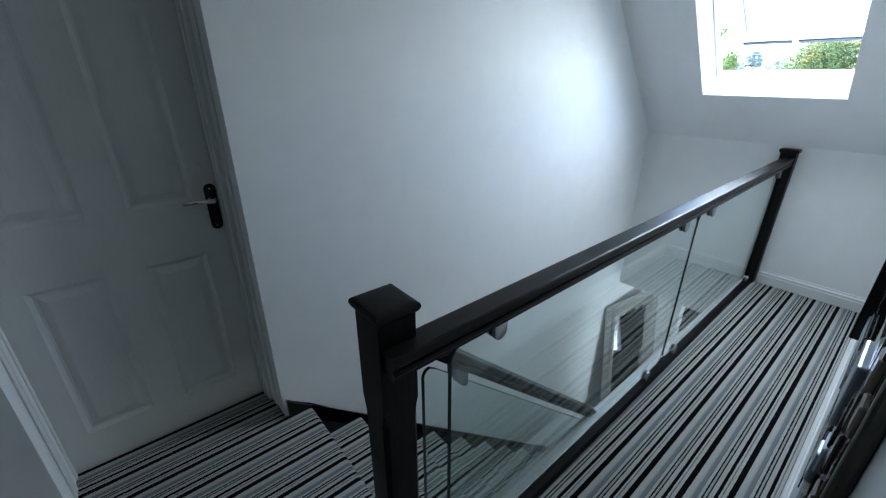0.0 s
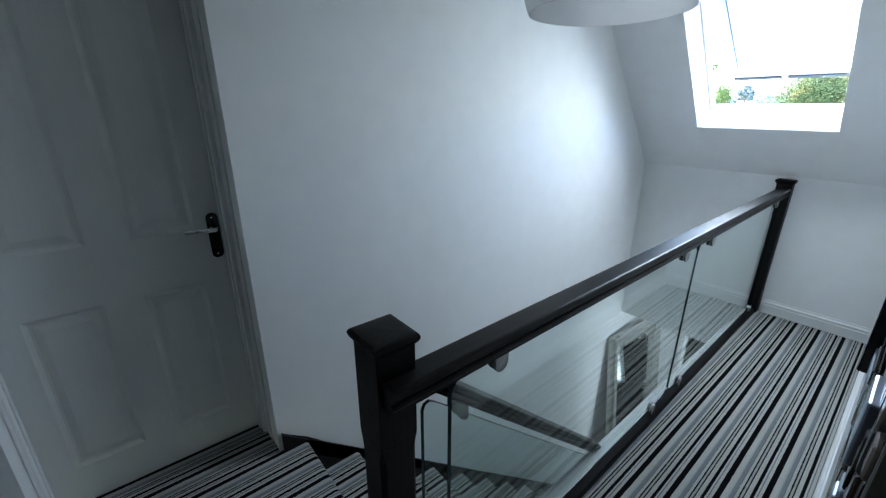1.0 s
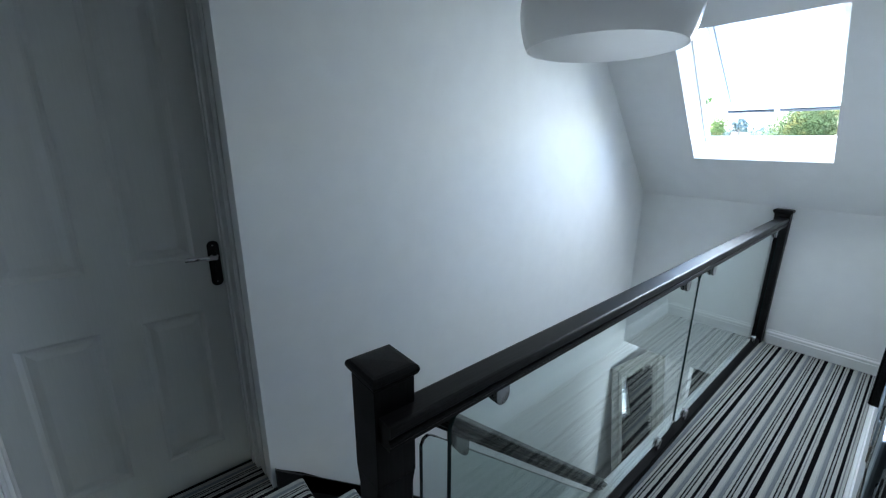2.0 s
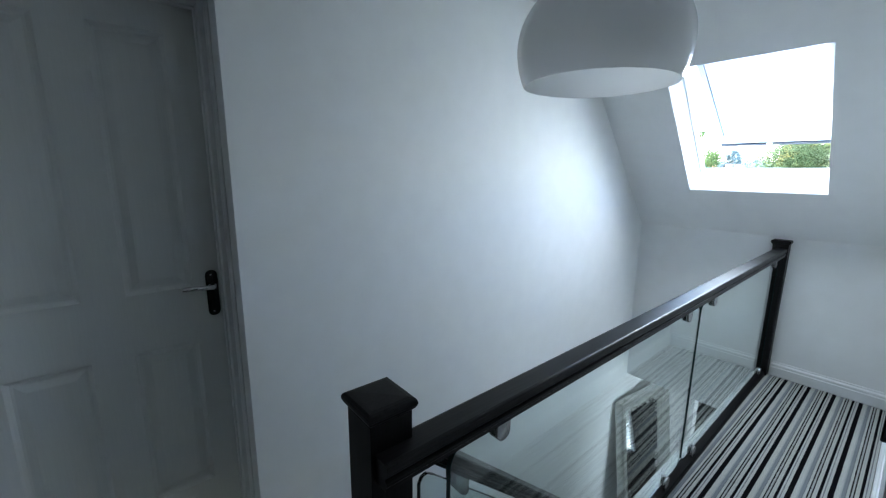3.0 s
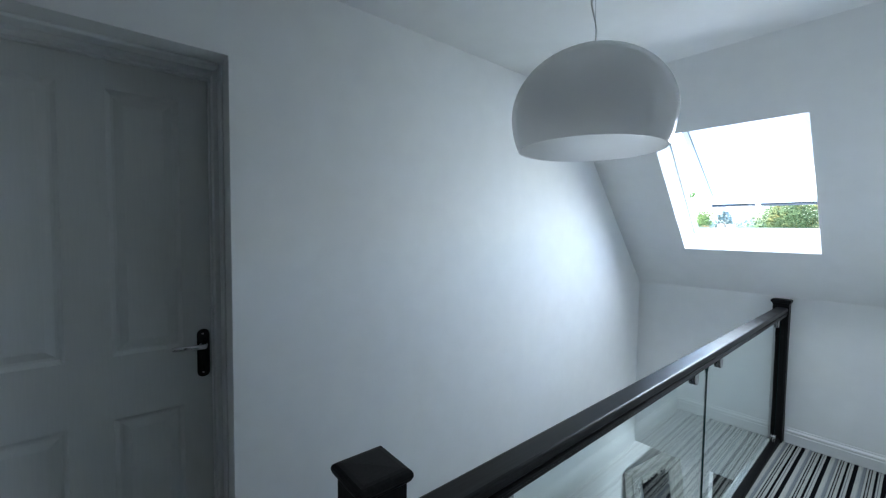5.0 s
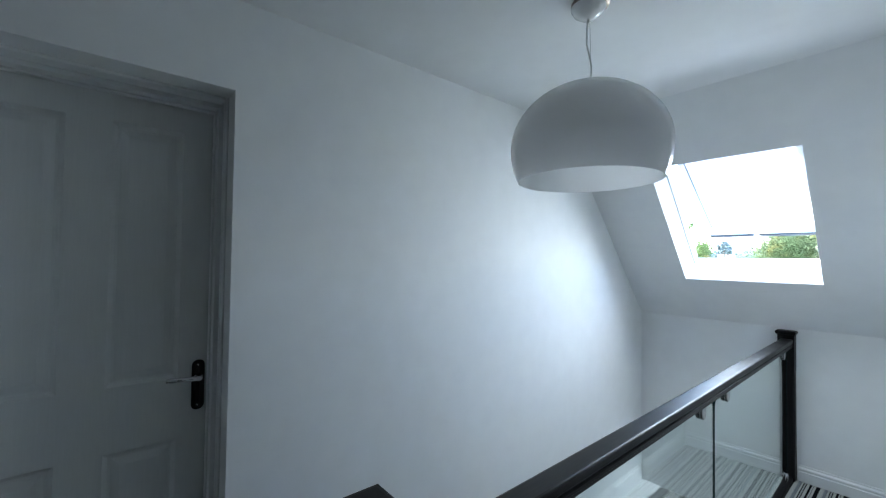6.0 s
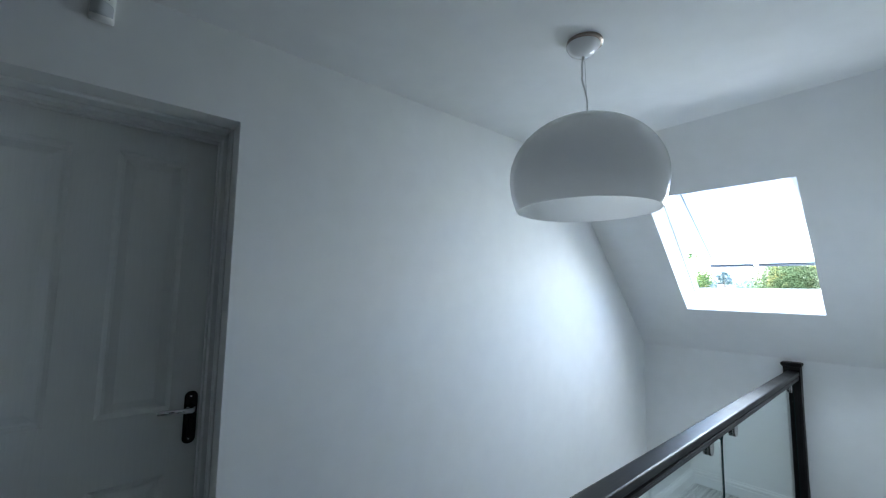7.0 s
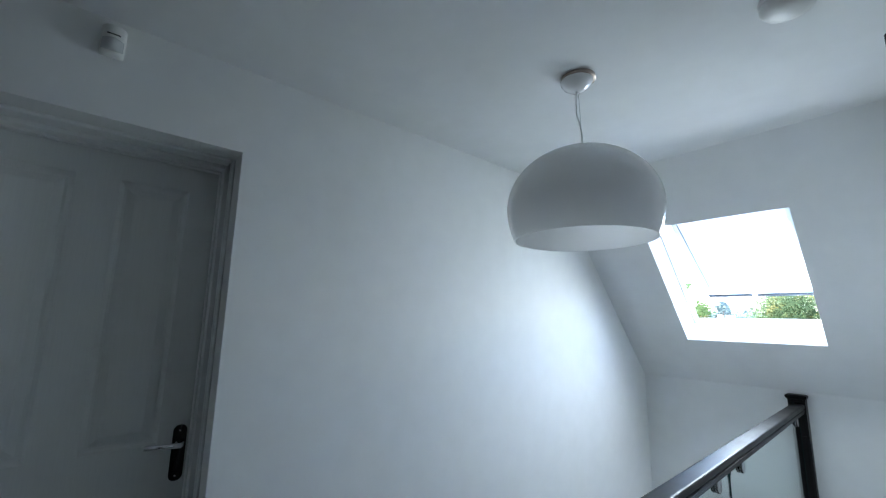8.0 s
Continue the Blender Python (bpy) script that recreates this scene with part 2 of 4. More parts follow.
# ---- mesh tools ----
def bm_box(bm, x0, x1, y0, y1, z0, z1, bevel=0.0, seg=2, m=None):
    vs = [bm.verts.new((x, y, z)) for x in (x0, x1) for y in (y0, y1) for z in (z0, z1)]
    fs = [(0, 1, 3, 2), (4, 6, 7, 5), (0, 4, 5, 1), (2, 3, 7, 6), (0, 2, 6, 4), (1, 5, 7, 3)]
    faces = [bm.faces.new([vs[i] for i in f]) for f in fs]
    if bevel:
        edges = list({e for f in faces for e in f.edges})
        out = bmesh.ops.bevel(bm, geom=edges, offset=bevel, segments=seg, affect="EDGES", profile=0.5)
        vs = list({v for v in out["verts"]} | {v for f in out["faces"] for v in f.verts})
    if m is not None:
        bmesh.ops.transform(bm, matrix=m, verts=[v for v in vs if v.is_valid])
    return bm


def box(x0, x1, y0, y1, z0, z1, bevel=0.0, seg=2, m=None):
    return bm_box(bmesh.new(), x0, x1, y0, y1, z0, z1, bevel, seg, m)


def lathe(profile, steps=32, centre=(0, 0, 0), closed=False):
    """Turns (radius, height) pairs round the z axis."""
    bm = bmesh.new()
    rings = []
    for r, z in profile:
        if r < 1e-6:
            rings.append([bm.verts.new((centre[0], centre[1], centre[2] + z))])
        else:
            rings.append([bm.verts.new((centre[0] + r * math.cos(a), centre[1] + r * math.sin(a), centre[2] + z))
                          for a in (2 * math.pi * i / steps for i in range(steps))])
    pairs = list(zip(rings, rings[1:])) + ([(rings[-1], rings[0])] if closed else [])
    for a, b in pairs:
        for i in range(steps):
            j = (i + 1) % steps
            q = [a[i % len(a)], a[j % len(a)], b[j % len(b)], b[i % len(b)]]
            q = [v for k, v in enumerate(q) if v not in q[:k]]
            if len(q) > 2:
                bm.faces.new(q)
    bmesh.ops.recalc_face_normals(bm, faces=bm.faces[:])
    return bm


def prism(points, axis, a, b, bevel=0.0, seg=2):
    """A closed outline, in the two axes other than the given one, drawn out from a to b."""
    bm = bmesh.new()
    place = {"x": lambda p, c: (c, p[0], p[1]), "y": lambda p, c: (p[0], c, p[1]), "z": lambda p, c: (p[0], p[1], c)}[axis]
    lo, hi = [bm.verts.new(place(p, a)) for p in points], [bm.verts.new(place(p, b)) for p in points]
    f0, f1 = bm.faces.new(lo), bm.faces.new(hi[::-1])
    for i in range(len(points)):
        j = (i + 1) % len(points)
        bm.faces.new((lo[i], hi[i], hi[j], lo[j]))
    bmesh.ops.recalc_face_normals(bm, faces=bm.faces[:])
    if bevel:
        bmesh.ops.bevel(bm, geom=list({e for f in (f0, f1) if f.is_valid for e in f.edges}), offset=bevel, segments=seg, affect="EDGES", profile=0.5)
    return bm


def tube(path, radius, steps=10):
    bm = bmesh.new()
    rings = []
    for i, p in enumerate(path):
        p = Vector(p)
        d = (Vector(path[min(i + 1, len(path) - 1)]) - Vector(path[max(i - 1, 0)])).normalized()
        side = d.cross(Vector((0.31, 0.9, 0.17))).normalized()
        up = side.cross(d)
        r = radius[i] if isinstance(radius, (list, tuple)) else radius
        rings.append([bm.verts.new(p + r * (math.cos(a) * side + math.sin(a) * up)) for a in (2 * math.pi * k / steps for k in range(steps))])
    for a, b in zip(rings, rings[1:]):
        for i in range(steps):
            j = (i + 1) % steps
            bm.faces.new((a[i], a[j], b[j], b[i]))
    bm.faces.new(rings[0][::-1])
    bm.faces.new(rings[-1])
    bmesh.ops.recalc_face_normals(bm, faces=bm.faces[:])
    return bm


def rounded(u0, u1, v0, v1, r, n=6):
    """Corners of a rounded rectangle."""
    pts = []
    for cu, cv, a0 in ((u1 - r, v1 - r, 0), (u0 + r, v1 - r, 90), (u0 + r, v0 + r, 180), (u1 - r, v0 + r, 270)):
        pts += [(cu + r * math.cos(radians(a0 + 90 * k / n)), cv + r * math.sin(radians(a0 + 90 * k / n))) for k in range(n + 1)]
    return pts


def mesh_of(name, bm, mat, smooth=False):
    me = bpy.data.meshes.new(name)
    bmesh.ops.recalc_face_normals(bm, faces=bm.faces[:])
    bm.to_mesh(me)
    bm.free()
    me.materials.append(mat)
    if smooth:
        for p in me.polygons:
            p.use_smooth = True
        me.set_sharp_from_angle(angle=radians(38))
    return me


def thing(name, label, category, at=(0, 0, 0), group="", kind=""):
    ob = new(name)
    ob.location = at
    ob.empty_display_size = 0.1
    return tagged(ob, label, category, group, kind)


def part(name, bm, mat, parent, label="", smooth=False):
    """One mesh, given in world coordinates, under a thing or a part."""
    ob = new(name, mesh_of(name, bm, mat, smooth))
    base = Vector()
    p = parent
    while p is not None:
        base += p.location
        p = p.parent
    ob.parent = parent
    ob.data.transform(Matrix.Translation(-base))
    return tagged(ob, label)


def solid(name, bm, mat, label="", category="", kind="", group="", smooth=False):
    return tagged(new(name, mesh_of(name, bm, mat, smooth)), label, category, group, kind)


# ---- plan, in metres ----
KNEE_Y, KNEE_Z, CEIL_Z = 3.087, 0.959, 2.27
SLOPE = math.atan(1.152)
RIDGE_Y = KNEE_Y - (CEIL_Z - KNEE_Z) / 1.152
BACK_Y, RIGHT_X = -3.4, 1.568
DOOR_Z, LOWER_Z = -0.06, -2.664
DOOR_X, DOOR_Y0, DOOR_Y1, DOOR_TOP = -0.227, -0.747, -0.037, 1.924
REV_Y0, REV_Y1, REV_TOP = -0.748, -0.013, 1.953
EDGE_X = 0.915
NOSE_Y, GOING, RISE = 0.108, 0.241, 0.217
NEWEL_X = 0.936

# slope frame: across, up the slope, outward
SLOPE_M = Matrix(((1, 0, 0, 0), (0, -math.cos(SLOPE), math.sin(SLOPE), KNEE_Y), (0, math.sin(SLOPE), math.cos(SLOPE), KNEE_Z), (0, 0, 0, 1)))
SLOPE_LEN = (CEIL_Z - KNEE_Z) / math.sin(SLOPE)
SKY_X0, SKY_X1, SKY_V0, SKY_V1 = 0.425, 1.141, 0.398, 1.315
SLOPE_T = 0.25

# ---- structure ----
bm = bmesh.new()
bm_box(bm, -0.3, 0, BACK_Y, REV_Y0, DOOR_Z - 0.3, CEIL_Z + 0.1)
bm_box(bm, -0.3, 0, REV_Y0, REV_Y1, REV_TOP, CEIL_Z + 0.1)
bm_box(bm, -0.3, 0, REV_Y1, KNEE_Y + 0.15, LOWER_Z - 0.1, CEIL_Z + 0.1)
solid("wall_west", bm, WALL, "long white painted stairwell wall with a door recess", "wall", "structure")

bm = bmesh.new()
bm_box(bm, -0.3, RIGHT_X + 0.1, KNEE_Y, KNEE_Y + 0.15, -0.41, KNEE_Z + 0.12)
solid("wall_north", bm, WALL, "low white knee wall under the sloping ceiling", "wall", "structure")

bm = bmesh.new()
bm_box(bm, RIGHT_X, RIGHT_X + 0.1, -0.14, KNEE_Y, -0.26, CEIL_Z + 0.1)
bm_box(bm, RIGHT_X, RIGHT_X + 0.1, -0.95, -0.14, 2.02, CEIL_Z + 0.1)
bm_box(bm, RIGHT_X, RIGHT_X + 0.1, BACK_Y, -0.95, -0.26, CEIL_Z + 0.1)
solid("wall_east", bm, EAST_DIMMED, "landing wall with a doorway, its white dimmed to bounce less light", "wall", "structure")
# unseen wall, put far back so less light bounces onto the door
solid("wall_south", box(-0.3, 4.0, BACK_Y - 0.12, BACK_Y, -0.3, CEIL_Z + 0.1), WALL, "unseen plain white end wall, set back to dim the door", "wall", "structure")
bm = bmesh.new()
bm_box(bm, 4.0, 4.1, BACK_Y - 0.12, 1.2, -0.1, CEIL_Z + 0.1)
bm_box(bm, RIGHT_X + 0.1, 4.0, 1.1, 1.2, -0.1, CEIL_Z + 0.1)
solid("wall_bedroom", bm, WALL, "plain white walls of the room off the landing", "wall", "structure")

solid("ceiling", box(-0.3, 4.1, BACK_Y - 0.12, RIDGE_Y, CEIL_Z, CEIL_Z + 0.12), CEILING, "flat white painted ceiling", "ceiling", "structure")
bm = bmesh.new()
for u0, u1, v0, v1 in ((-0.3, SKY_X0, -0.2, SLOPE_LEN + 0.2), (SKY_X1, RIGHT_X + 0.1, -0.2, SLOPE_LEN + 0.2),
                       (SKY_X0, SKY_X1, -0.2, SKY_V0), (SKY_X0, SKY_X1, SKY_V1, SLOPE_LEN + 0.2)):
    bm_box(bm, u0, u1, v0, v1, 0, SLOPE_T)
for v in bm.verts:
    # the sill of the reveal falls outward
    if abs(v.co.y - SKY_V0) < 1e-6 and v.co.z > 0.1:
        v.co.y -= 0.022
bmesh.ops.transform(bm, matrix=SLOPE_M, verts=bm.verts[:])
bmesh.ops.bisect_plane(bm, geom=bm.verts[:] + bm.edges[:] + bm.faces[:], plane_co=(0, 0, CEIL_Z + 0.3), plane_no=(0, 0, 1), clear_outer=True)
solid("ceiling_slope", bm, CEILING, "sloping white ceiling with a roof window opening", "ceiling", "structure")

# floors
bm = bmesh.new()
bm_box(bm, EDGE_X + 0.03, RIGHT_X, BACK_Y, KNEE_Y, -0.02, 0)
bm_box(bm, RIGHT_X, RIGHT_X + 0.1, -0.95, -0.14, -0.02, 0)
bm_box(bm, RIGHT_X + 0.1, 4.0, BACK_Y, 1.1, -0.02, 0)
solid("floor", bm, CARPET, "landing floor in black, grey and cream striped carpet", "floor", "structure")
solid("floor_deck", box(EDGE_X + 0.012, RIGHT_X, 0.12, KNEE_Y, -0.26, -0.024), WALL, "white boxed edge of the landing floor", "floor", "structure")
solid("floor_lobby", prism([(BACK_Y, DOOR_Z - 0.2), (BACK_Y, DOOR_Z), (NOSE_Y - 0.02, DOOR_Z), (NOSE_Y - 0.006, DOOR_Z - 0.004), (NOSE_Y, DOOR_Z - 0.016), (NOSE_Y - 0.004, DOOR_Z - 0.03),
                            (NOSE_Y - 0.02, DOOR_Z - 0.04), (NOSE_Y - 0.024, DOOR_Z - 0.2)], "x", DOOR_X - 0.05, EDGE_X + 0.026), CARPET,
      "striped carpet before the door at the stair head", "floor", "structure", smooth=True)

# lower hall
solid("floor_lower", box(-0.3, 1.8, 0.0, 6.6, LOWER_Z - 0.1, LOWER_Z), OAKFLOOR, "dark wooden floor of the lower hall", "floor", "structure")
solid("ceiling_lower", box(-0.3, 1.8, KNEE_Y + 0.15, 6.6, -0.41, -0.3), CEILING, "white ceiling of the lower hall", "ceiling", "structure")
solid("wall_lower_west", box(-0.3, 0, KNEE_Y + 0.152, 6.5, LOWER_Z, -0.3), WALL, "white wall of the lower hall behind the mirror", "wall", "structure")
solid("wall_under_landing", box(EDGE_X + 0.02, EDGE_X + 0.12, 0.1, 2.95, LOWER_Z, -0.262), WALL, "white wall beside the stair flight", "wall", "structure")
bm = bmesh.new()
bm_box(bm, -0.3, 1.8, 6.5, 6.6, LOWER_Z, -0.3)
bm_box(bm, EDGE_X + 0.12, 1.7, 2.85, 2.95, LOWER_Z, -0.262)
bm_box(bm, RIGHT_X + 0.1, 1.8, 2.85, KNEE_Y + 0.15, -0.41, -0.1)
bm_box(bm, -0.3, EDGE_X + 0.12, -0.12, 0.0, LOWER_Z, DOOR_Z - 0.21)
solid("wall_lower_hall", bm, WALL, "white walls of the lower hall", "wall", "structure")


def baseboard_outline(h=0.098, t=0.018):
    return [(0, 0), (t, 0), (t, h * 0.62), (t - 0.004, h * 0.66), (t - 0.004, h * 0.72), (t - 0.001, h * 0.75), (t - 0.003, h * 0.83), (t - 0.010, h * 0.90), (t - 0.012, h), (0, h)]


solid("baseboard_north", prism([(KNEE_Y - a, b) for a, b in baseboard_outline()], "x", 0.985, RIGHT_X), GLOSSWHITE, "white moulded skirting board under the knee wall", "baseboard", "structure")
solid("baseboard_east", prism([(RIGHT_X - a, b) for a, b in baseboard_outline()], "y", -0.08, KNEE_Y - 0.0185), GLOSSWHITE, "white moulded skirting board along the landing", "baseboard", "structure")
solid("baseboard_west", prism([(a, DOOR_Z + b) for a, b in baseboard_outline()], "y", BACK_Y, REV_Y0 - 0.004), GLOSSWHITE, "white skirting board beside the door recess", "baseboard", "structure")

# ---- the door in its recess ----
frame_bm = bmesh.new()
for y0, y1 in ((REV_Y0 - 0.02, DOOR_Y0 - 0.002), (DOOR_Y1 + 0.002, REV_Y1 + 0.02)):
    bm_box(frame_bm, DOOR_X - 0.05, DOOR_X + 0.07, y0, y1, DOOR_Z, REV_TOP + 0.02, 0.002)
bm_box(frame_bm, DOOR_X - 0.05, DOOR_X + 0.07, DOOR_Y0 - 0.002, DOOR_Y1 + 0.002, DOOR_TOP + 0.003, REV_TOP + 0.02, 0.002)


def door_leaf():
    """Six-panel moulded leaf: each panel sunk in a sloped groove with a raised field."""
    bm = bmesh.new()
    xf, xb = DOOR_X, DOOR_X - 0.036
    cols = [(-0.667, -0.452), (-0.336, -0.132)]
    rows_ = [(0.100, 0.715), (0.935, 1.83)]
    ys = sorted({DOOR_Y0, DOOR_Y1, *[v for c in cols for v in c]})
    zs = sorted({DOOR_Z + 0.002, DOOR_TOP, *[v for r in rows_ for v in r]})
    grid = {(y, z): bm.verts.new((xf, y, z)) for y in ys for z in zs}
    for y0, y1 in zip(ys, ys[1:]):
        for z0, z1 in zip(zs, zs[1:]):
            if (y0, y1) in cols and (z0, z1) in rows_:
                loop = [grid[y0, z0], grid[y1, z0], grid[y1, z1], grid[y0, z1]]
                for inset, depth in ((0.006, 0.007), (0.014, 0.013), (0.022, 0.013), (0.046, 0.003), (0.052, 0.0025)):
                    ring = [bm.verts.new((xf - depth, y, z)) for y, z in ((y0 + inset, z0 + inset), (y1 - inset, z0 + inset), (y1 - inset, z1 - inset), (y0 + inset, z1 - inset))]
                    for i in range(4):
                        bm.faces.new((loop[i], loop[(i + 1) % 4], ring[(i + 1) % 4], ring[i]))
                    loop = ring
                bm.faces.new(loop)
            else:
                bm.faces.new((grid[y0, z0], grid[y1, z0], grid[y1, z1], grid[y0, z1]))
    out = bmesh.ops.extrude_face_region(bm, geom=bm.faces[:])
    back = [v for v in out["geom"] if isinstance(v, bmesh.types.BMVert)]
    for v in back:
        v.co.x = xb
    bmesh.ops.recalc_face_normals(bm, faces=bm.faces[:])
    return bm


door = thing("door_1", "closed white moulded panel door with black lever plate", "door", (DOOR_X, -0.39, DOOR_Z), kind="structure")
part("door_frame", frame_bm, GLOSSWHITE, door, "white painted door lining")
leaf = part("door_leaf", door_leaf(), DOORWHITE, door, "white panelled leaf with woodgrain finish")
# stop beads between lining and leaf
bm = bmesh.new()
for y0, y1 in ((DOOR_Y0 - 0.002, DOOR_Y0 + 0.004), (DOOR_Y1 - 0.004, DOOR_Y1 + 0.002)):
    bm_box(bm, DOOR_X + 0.004, DOOR_X + 0.03, y0, y1, DOOR_Z, DOOR_TOP, 0.002)
bm_box(bm, DOOR_X + 0.004, DOOR_X + 0.03, DOOR_Y0 + 0.004, DOOR_Y1 - 0.004, DOOR_TOP - 0.004, DOOR_TOP + 0.003, 0.0015)
part("stop_bead", bm, GLOSSWHITE, door)
# architrave strips on the recess sides
bm = bmesh.new()
for y0, y1 in ((REV_Y0, REV_Y0 + 0.007), (REV_Y1 - 0.007, REV_Y1)):
    for a, b in ((0.075, 0.10), (0.105, 0.135)):
        bm_box(bm, DOOR_X + a, DOOR_X + b, y0, y1, DOOR_Z, REV_TOP, 0.004)
bm_box(bm, DOOR_X + 0.075, DOOR_X + 0.135, REV_Y0 + 0.013, REV_Y1 - 0.013, REV_TOP - 0.013, REV_TOP, 0.004)
part("architrave", bm, GLOSSWHITE, door, "white moulded trim inside the recess")
plate = part("lever_plate", prism(rounded(-0.089, -0.047, 0.808, 0.992, 0.02), "x", DOOR_X, DOOR_X + 0.008, 0.003), BLACKNICKEL, door, "black nickel lever plate", True)
for z in (0.826, 0.974):
    m = Matrix.Translation((DOOR_X + 0.008, -0.07, z)) @ pose(0, 0, 0, 0, 90, 0)
    s = lathe([(0, 0.0025), (0.003, 0.002), (0.0045, 0), (0.0045, -0.001), (0, -0.001)], 12)
    s.transform(m)
    part("screw", s, CHROME, plate, smooth=True)
boss = lathe([(0, 0.03), (0.009, 0.03), (0.011, 0.02), (0.014, 0.008), (0.016, 0.004), (0.016, 0), (0, 0)], 24)
boss.transform(Matrix.Translation((DOOR_X + 0.008, -0.068, 0.930)) @ pose(0, 0, 0, 0, 90, 0))
part("boss", boss, CHROME, plate, "chrome boss", True)
part("lever", tube([(DOOR_X + 0.03, -0.066, 0.931), (DOOR_X + 0.043, -0.074, 0.932), (DOOR_X + 0.048, -0.09, 0.934), (DOOR_X + 0.049, -0.125, 0.937), (DOOR_X + 0.049, -0.158, 0.939), (DOOR_X + 0.049, -0.172, 0.939)],
                   [0.009, 0.010, 0.0095, 0.008, 0.0095, 0.007], 14), CHROME, plate, "chrome lever", True)
for z in (0.15, 0.95, 1.72):
    part("hinge", tube([(DOOR_X + 0.004, DOOR_Y0 - 0.001, z - 0.045), (DOOR_X + 0.004, DOOR_Y0 - 0.001, z + 0.045)], 0.005, 10), CHROME, door, smooth=True)
solid("wall_behind_door", box(DOOR_X - 0.2, DOOR_X - 0.1, -1.0, 0.2, -0.3, 2.2), WALL, "plain wall behind the closed door", "wall", "structure")

# ---- stairs ----
stairs = thing("staircase", "straight stair flight clad in striped carpet", "stairs", (0.45, NOSE_Y, LOWER_Z), kind="")
for i in range(1, 12):
    y0, z = NOSE_Y + (i - 1) * GOING - 0.024, DOOR_Z - i * RISE
    y1 = NOSE_Y + i * GOING
    outline = [(y0, z - 0.235), (y0, z), (y0 + 0.01, z), (y1 - 0.022, z), (y1 - 0.010, z - 0.003), (y1 - 0.002, z - 0.011), (y1, z - 0.02), (y1 - 0.004, z - 0.032), (y1 - 0.016, z - 0.042), (y1 - 0.024, z - 0.06), (y1 - 0.024, z - 0.235)]
    part("step", prism(outline, "x", 0.022, EDGE_X - 0.002), CARPET, stairs, smooth=True)


def string_board(x0, x1, lift):
    y_end = NOSE_Y + 11 * GOING
    return prism([(0.002, DOOR_Z + 0.002), (0.002, 0.035 + lift), (y_end, 0.035 + lift - 0.876 * y_end), (y_end, LOWER_Z), (y_end - 0.3, LOWER_Z), (0.13, DOOR_Z - 0.32), (0.11, DOOR_Z + 0.002)], "x", x0, x1, 0.003)


part("string", string_board(0.001, 0.021, 0.0), STRING, stairs, "black painted wall string")

# ---- balustrade on the landing ----
def newel(at_y, top, base, half=False):
    y0, y1 = at_y - 0.043, at_y + (0.043 if not half else 0.02)
    nw = thing("newel_post", "square black stained newel post with a flat moulded cap" if not half else "square black stained half newel against the knee wall", "newel post", (NEWEL_X, at_y, base), "newel posts")
    part("upper_block", box(NEWEL_X - 0.041, NEWEL_X + 0.043, y0, y1, top - 0.24, top - 0.028, 0.001), BLACK_Z, nw)
    part("lower_block", box(NEWEL_X - 0.041, NEWEL_X + 0.043, y0, y1, base, top - 0.78, 0.003), BLACK_Z, nw)
    # chamfered shaft between the square blocks
    c = 0.010
    ring = [(-1, -1), (1, -1), (1, 1), (-1, 1)]
    bm = bmesh.new()
    levels = []
    for z, k in ((top - 0.24, 0.002), (top - 0.275, c), (top - 0.745, c), (top - 0.78, 0.002)):
        lv = []
        for x, y, dx, dy in ((NEWEL_X - 0.041, y0, 1, 1), (NEWEL_X + 0.043, y0, -1, 1), (NEWEL_X + 0.043, y1, -1, -1), (NEWEL_X - 0.041, y1, 1, -1)):
            a, b = (x, y + dy * k), (x + dx * k, y)
            lv += [a, b] if dx * dy > 0 else [b, a]
        levels.append([bm.verts.new((x, y, z)) for x, y in lv])
    for a, b in zip(levels, levels[1:]):
        for i in range(8):
            bm.faces.new((a[i], a[(i + 1) % 8], b[(i + 1) % 8], b[i]))
    bm.faces.new(levels[0])
    bm.faces.new(levels[-1][::-1])
    bmesh.ops.recalc_face_normals(bm, faces=bm.faces[:])
    part("shaft", bm, BLACK_Z, nw)
    # cap: neck, ovolo and a low pyramid
    bm = bmesh.new()
    prof = [(0.0, -0.030), (0.001, -0.026), (0.006, -0.021), (0.009, -0.014), (0.009, -0.009), (0.007, -0.004), (0.003, -0.001), (-0.004, 0.0), (-0.042, 0.0012)]
    levels = []
    for g, dz in prof:
        gy = min(g, 0.012)
        y_hi = y1 + gy if not half else min(y1 + gy, KNEE_Y - 0.002)
        levels.append([bm.verts.new(v) for v in ((NEWEL_X - 0.043 - g, y0 - g + 0.002, top + dz), (NEWEL_X + 0.043 + g, y0 - g + 0.002, top + dz), (NEWEL_X + 0.043 + g, y_hi - 0.002, top + dz), (NEWEL_X - 0.043 - g, y_hi - 0.002, top + dz))])
    for a, b in zip(levels, levels[1:]):
        for i in range(4):
            bm.faces.new((a[i], a[(i + 1) % 4], b[(i + 1) % 4], b[i]))
    bm.faces.new(levels[0][::-1])
    bm.faces.new(levels[-1])
    bmesh.ops.recalc_face_normals(bm, faces=bm.faces[:])
    part("cap", bm, BLACK_Z, nw, "moulded black cap")
    return nw


newel(0.0, 0.981, DOOR_Z)
newel(KNEE_Y - 0.022, 0.947, 0.0, True)

RAIL_X, GLASS_X = 0.985, 0.985
RAIL_Z0, RAIL_Z1 = 0.899, 0.895


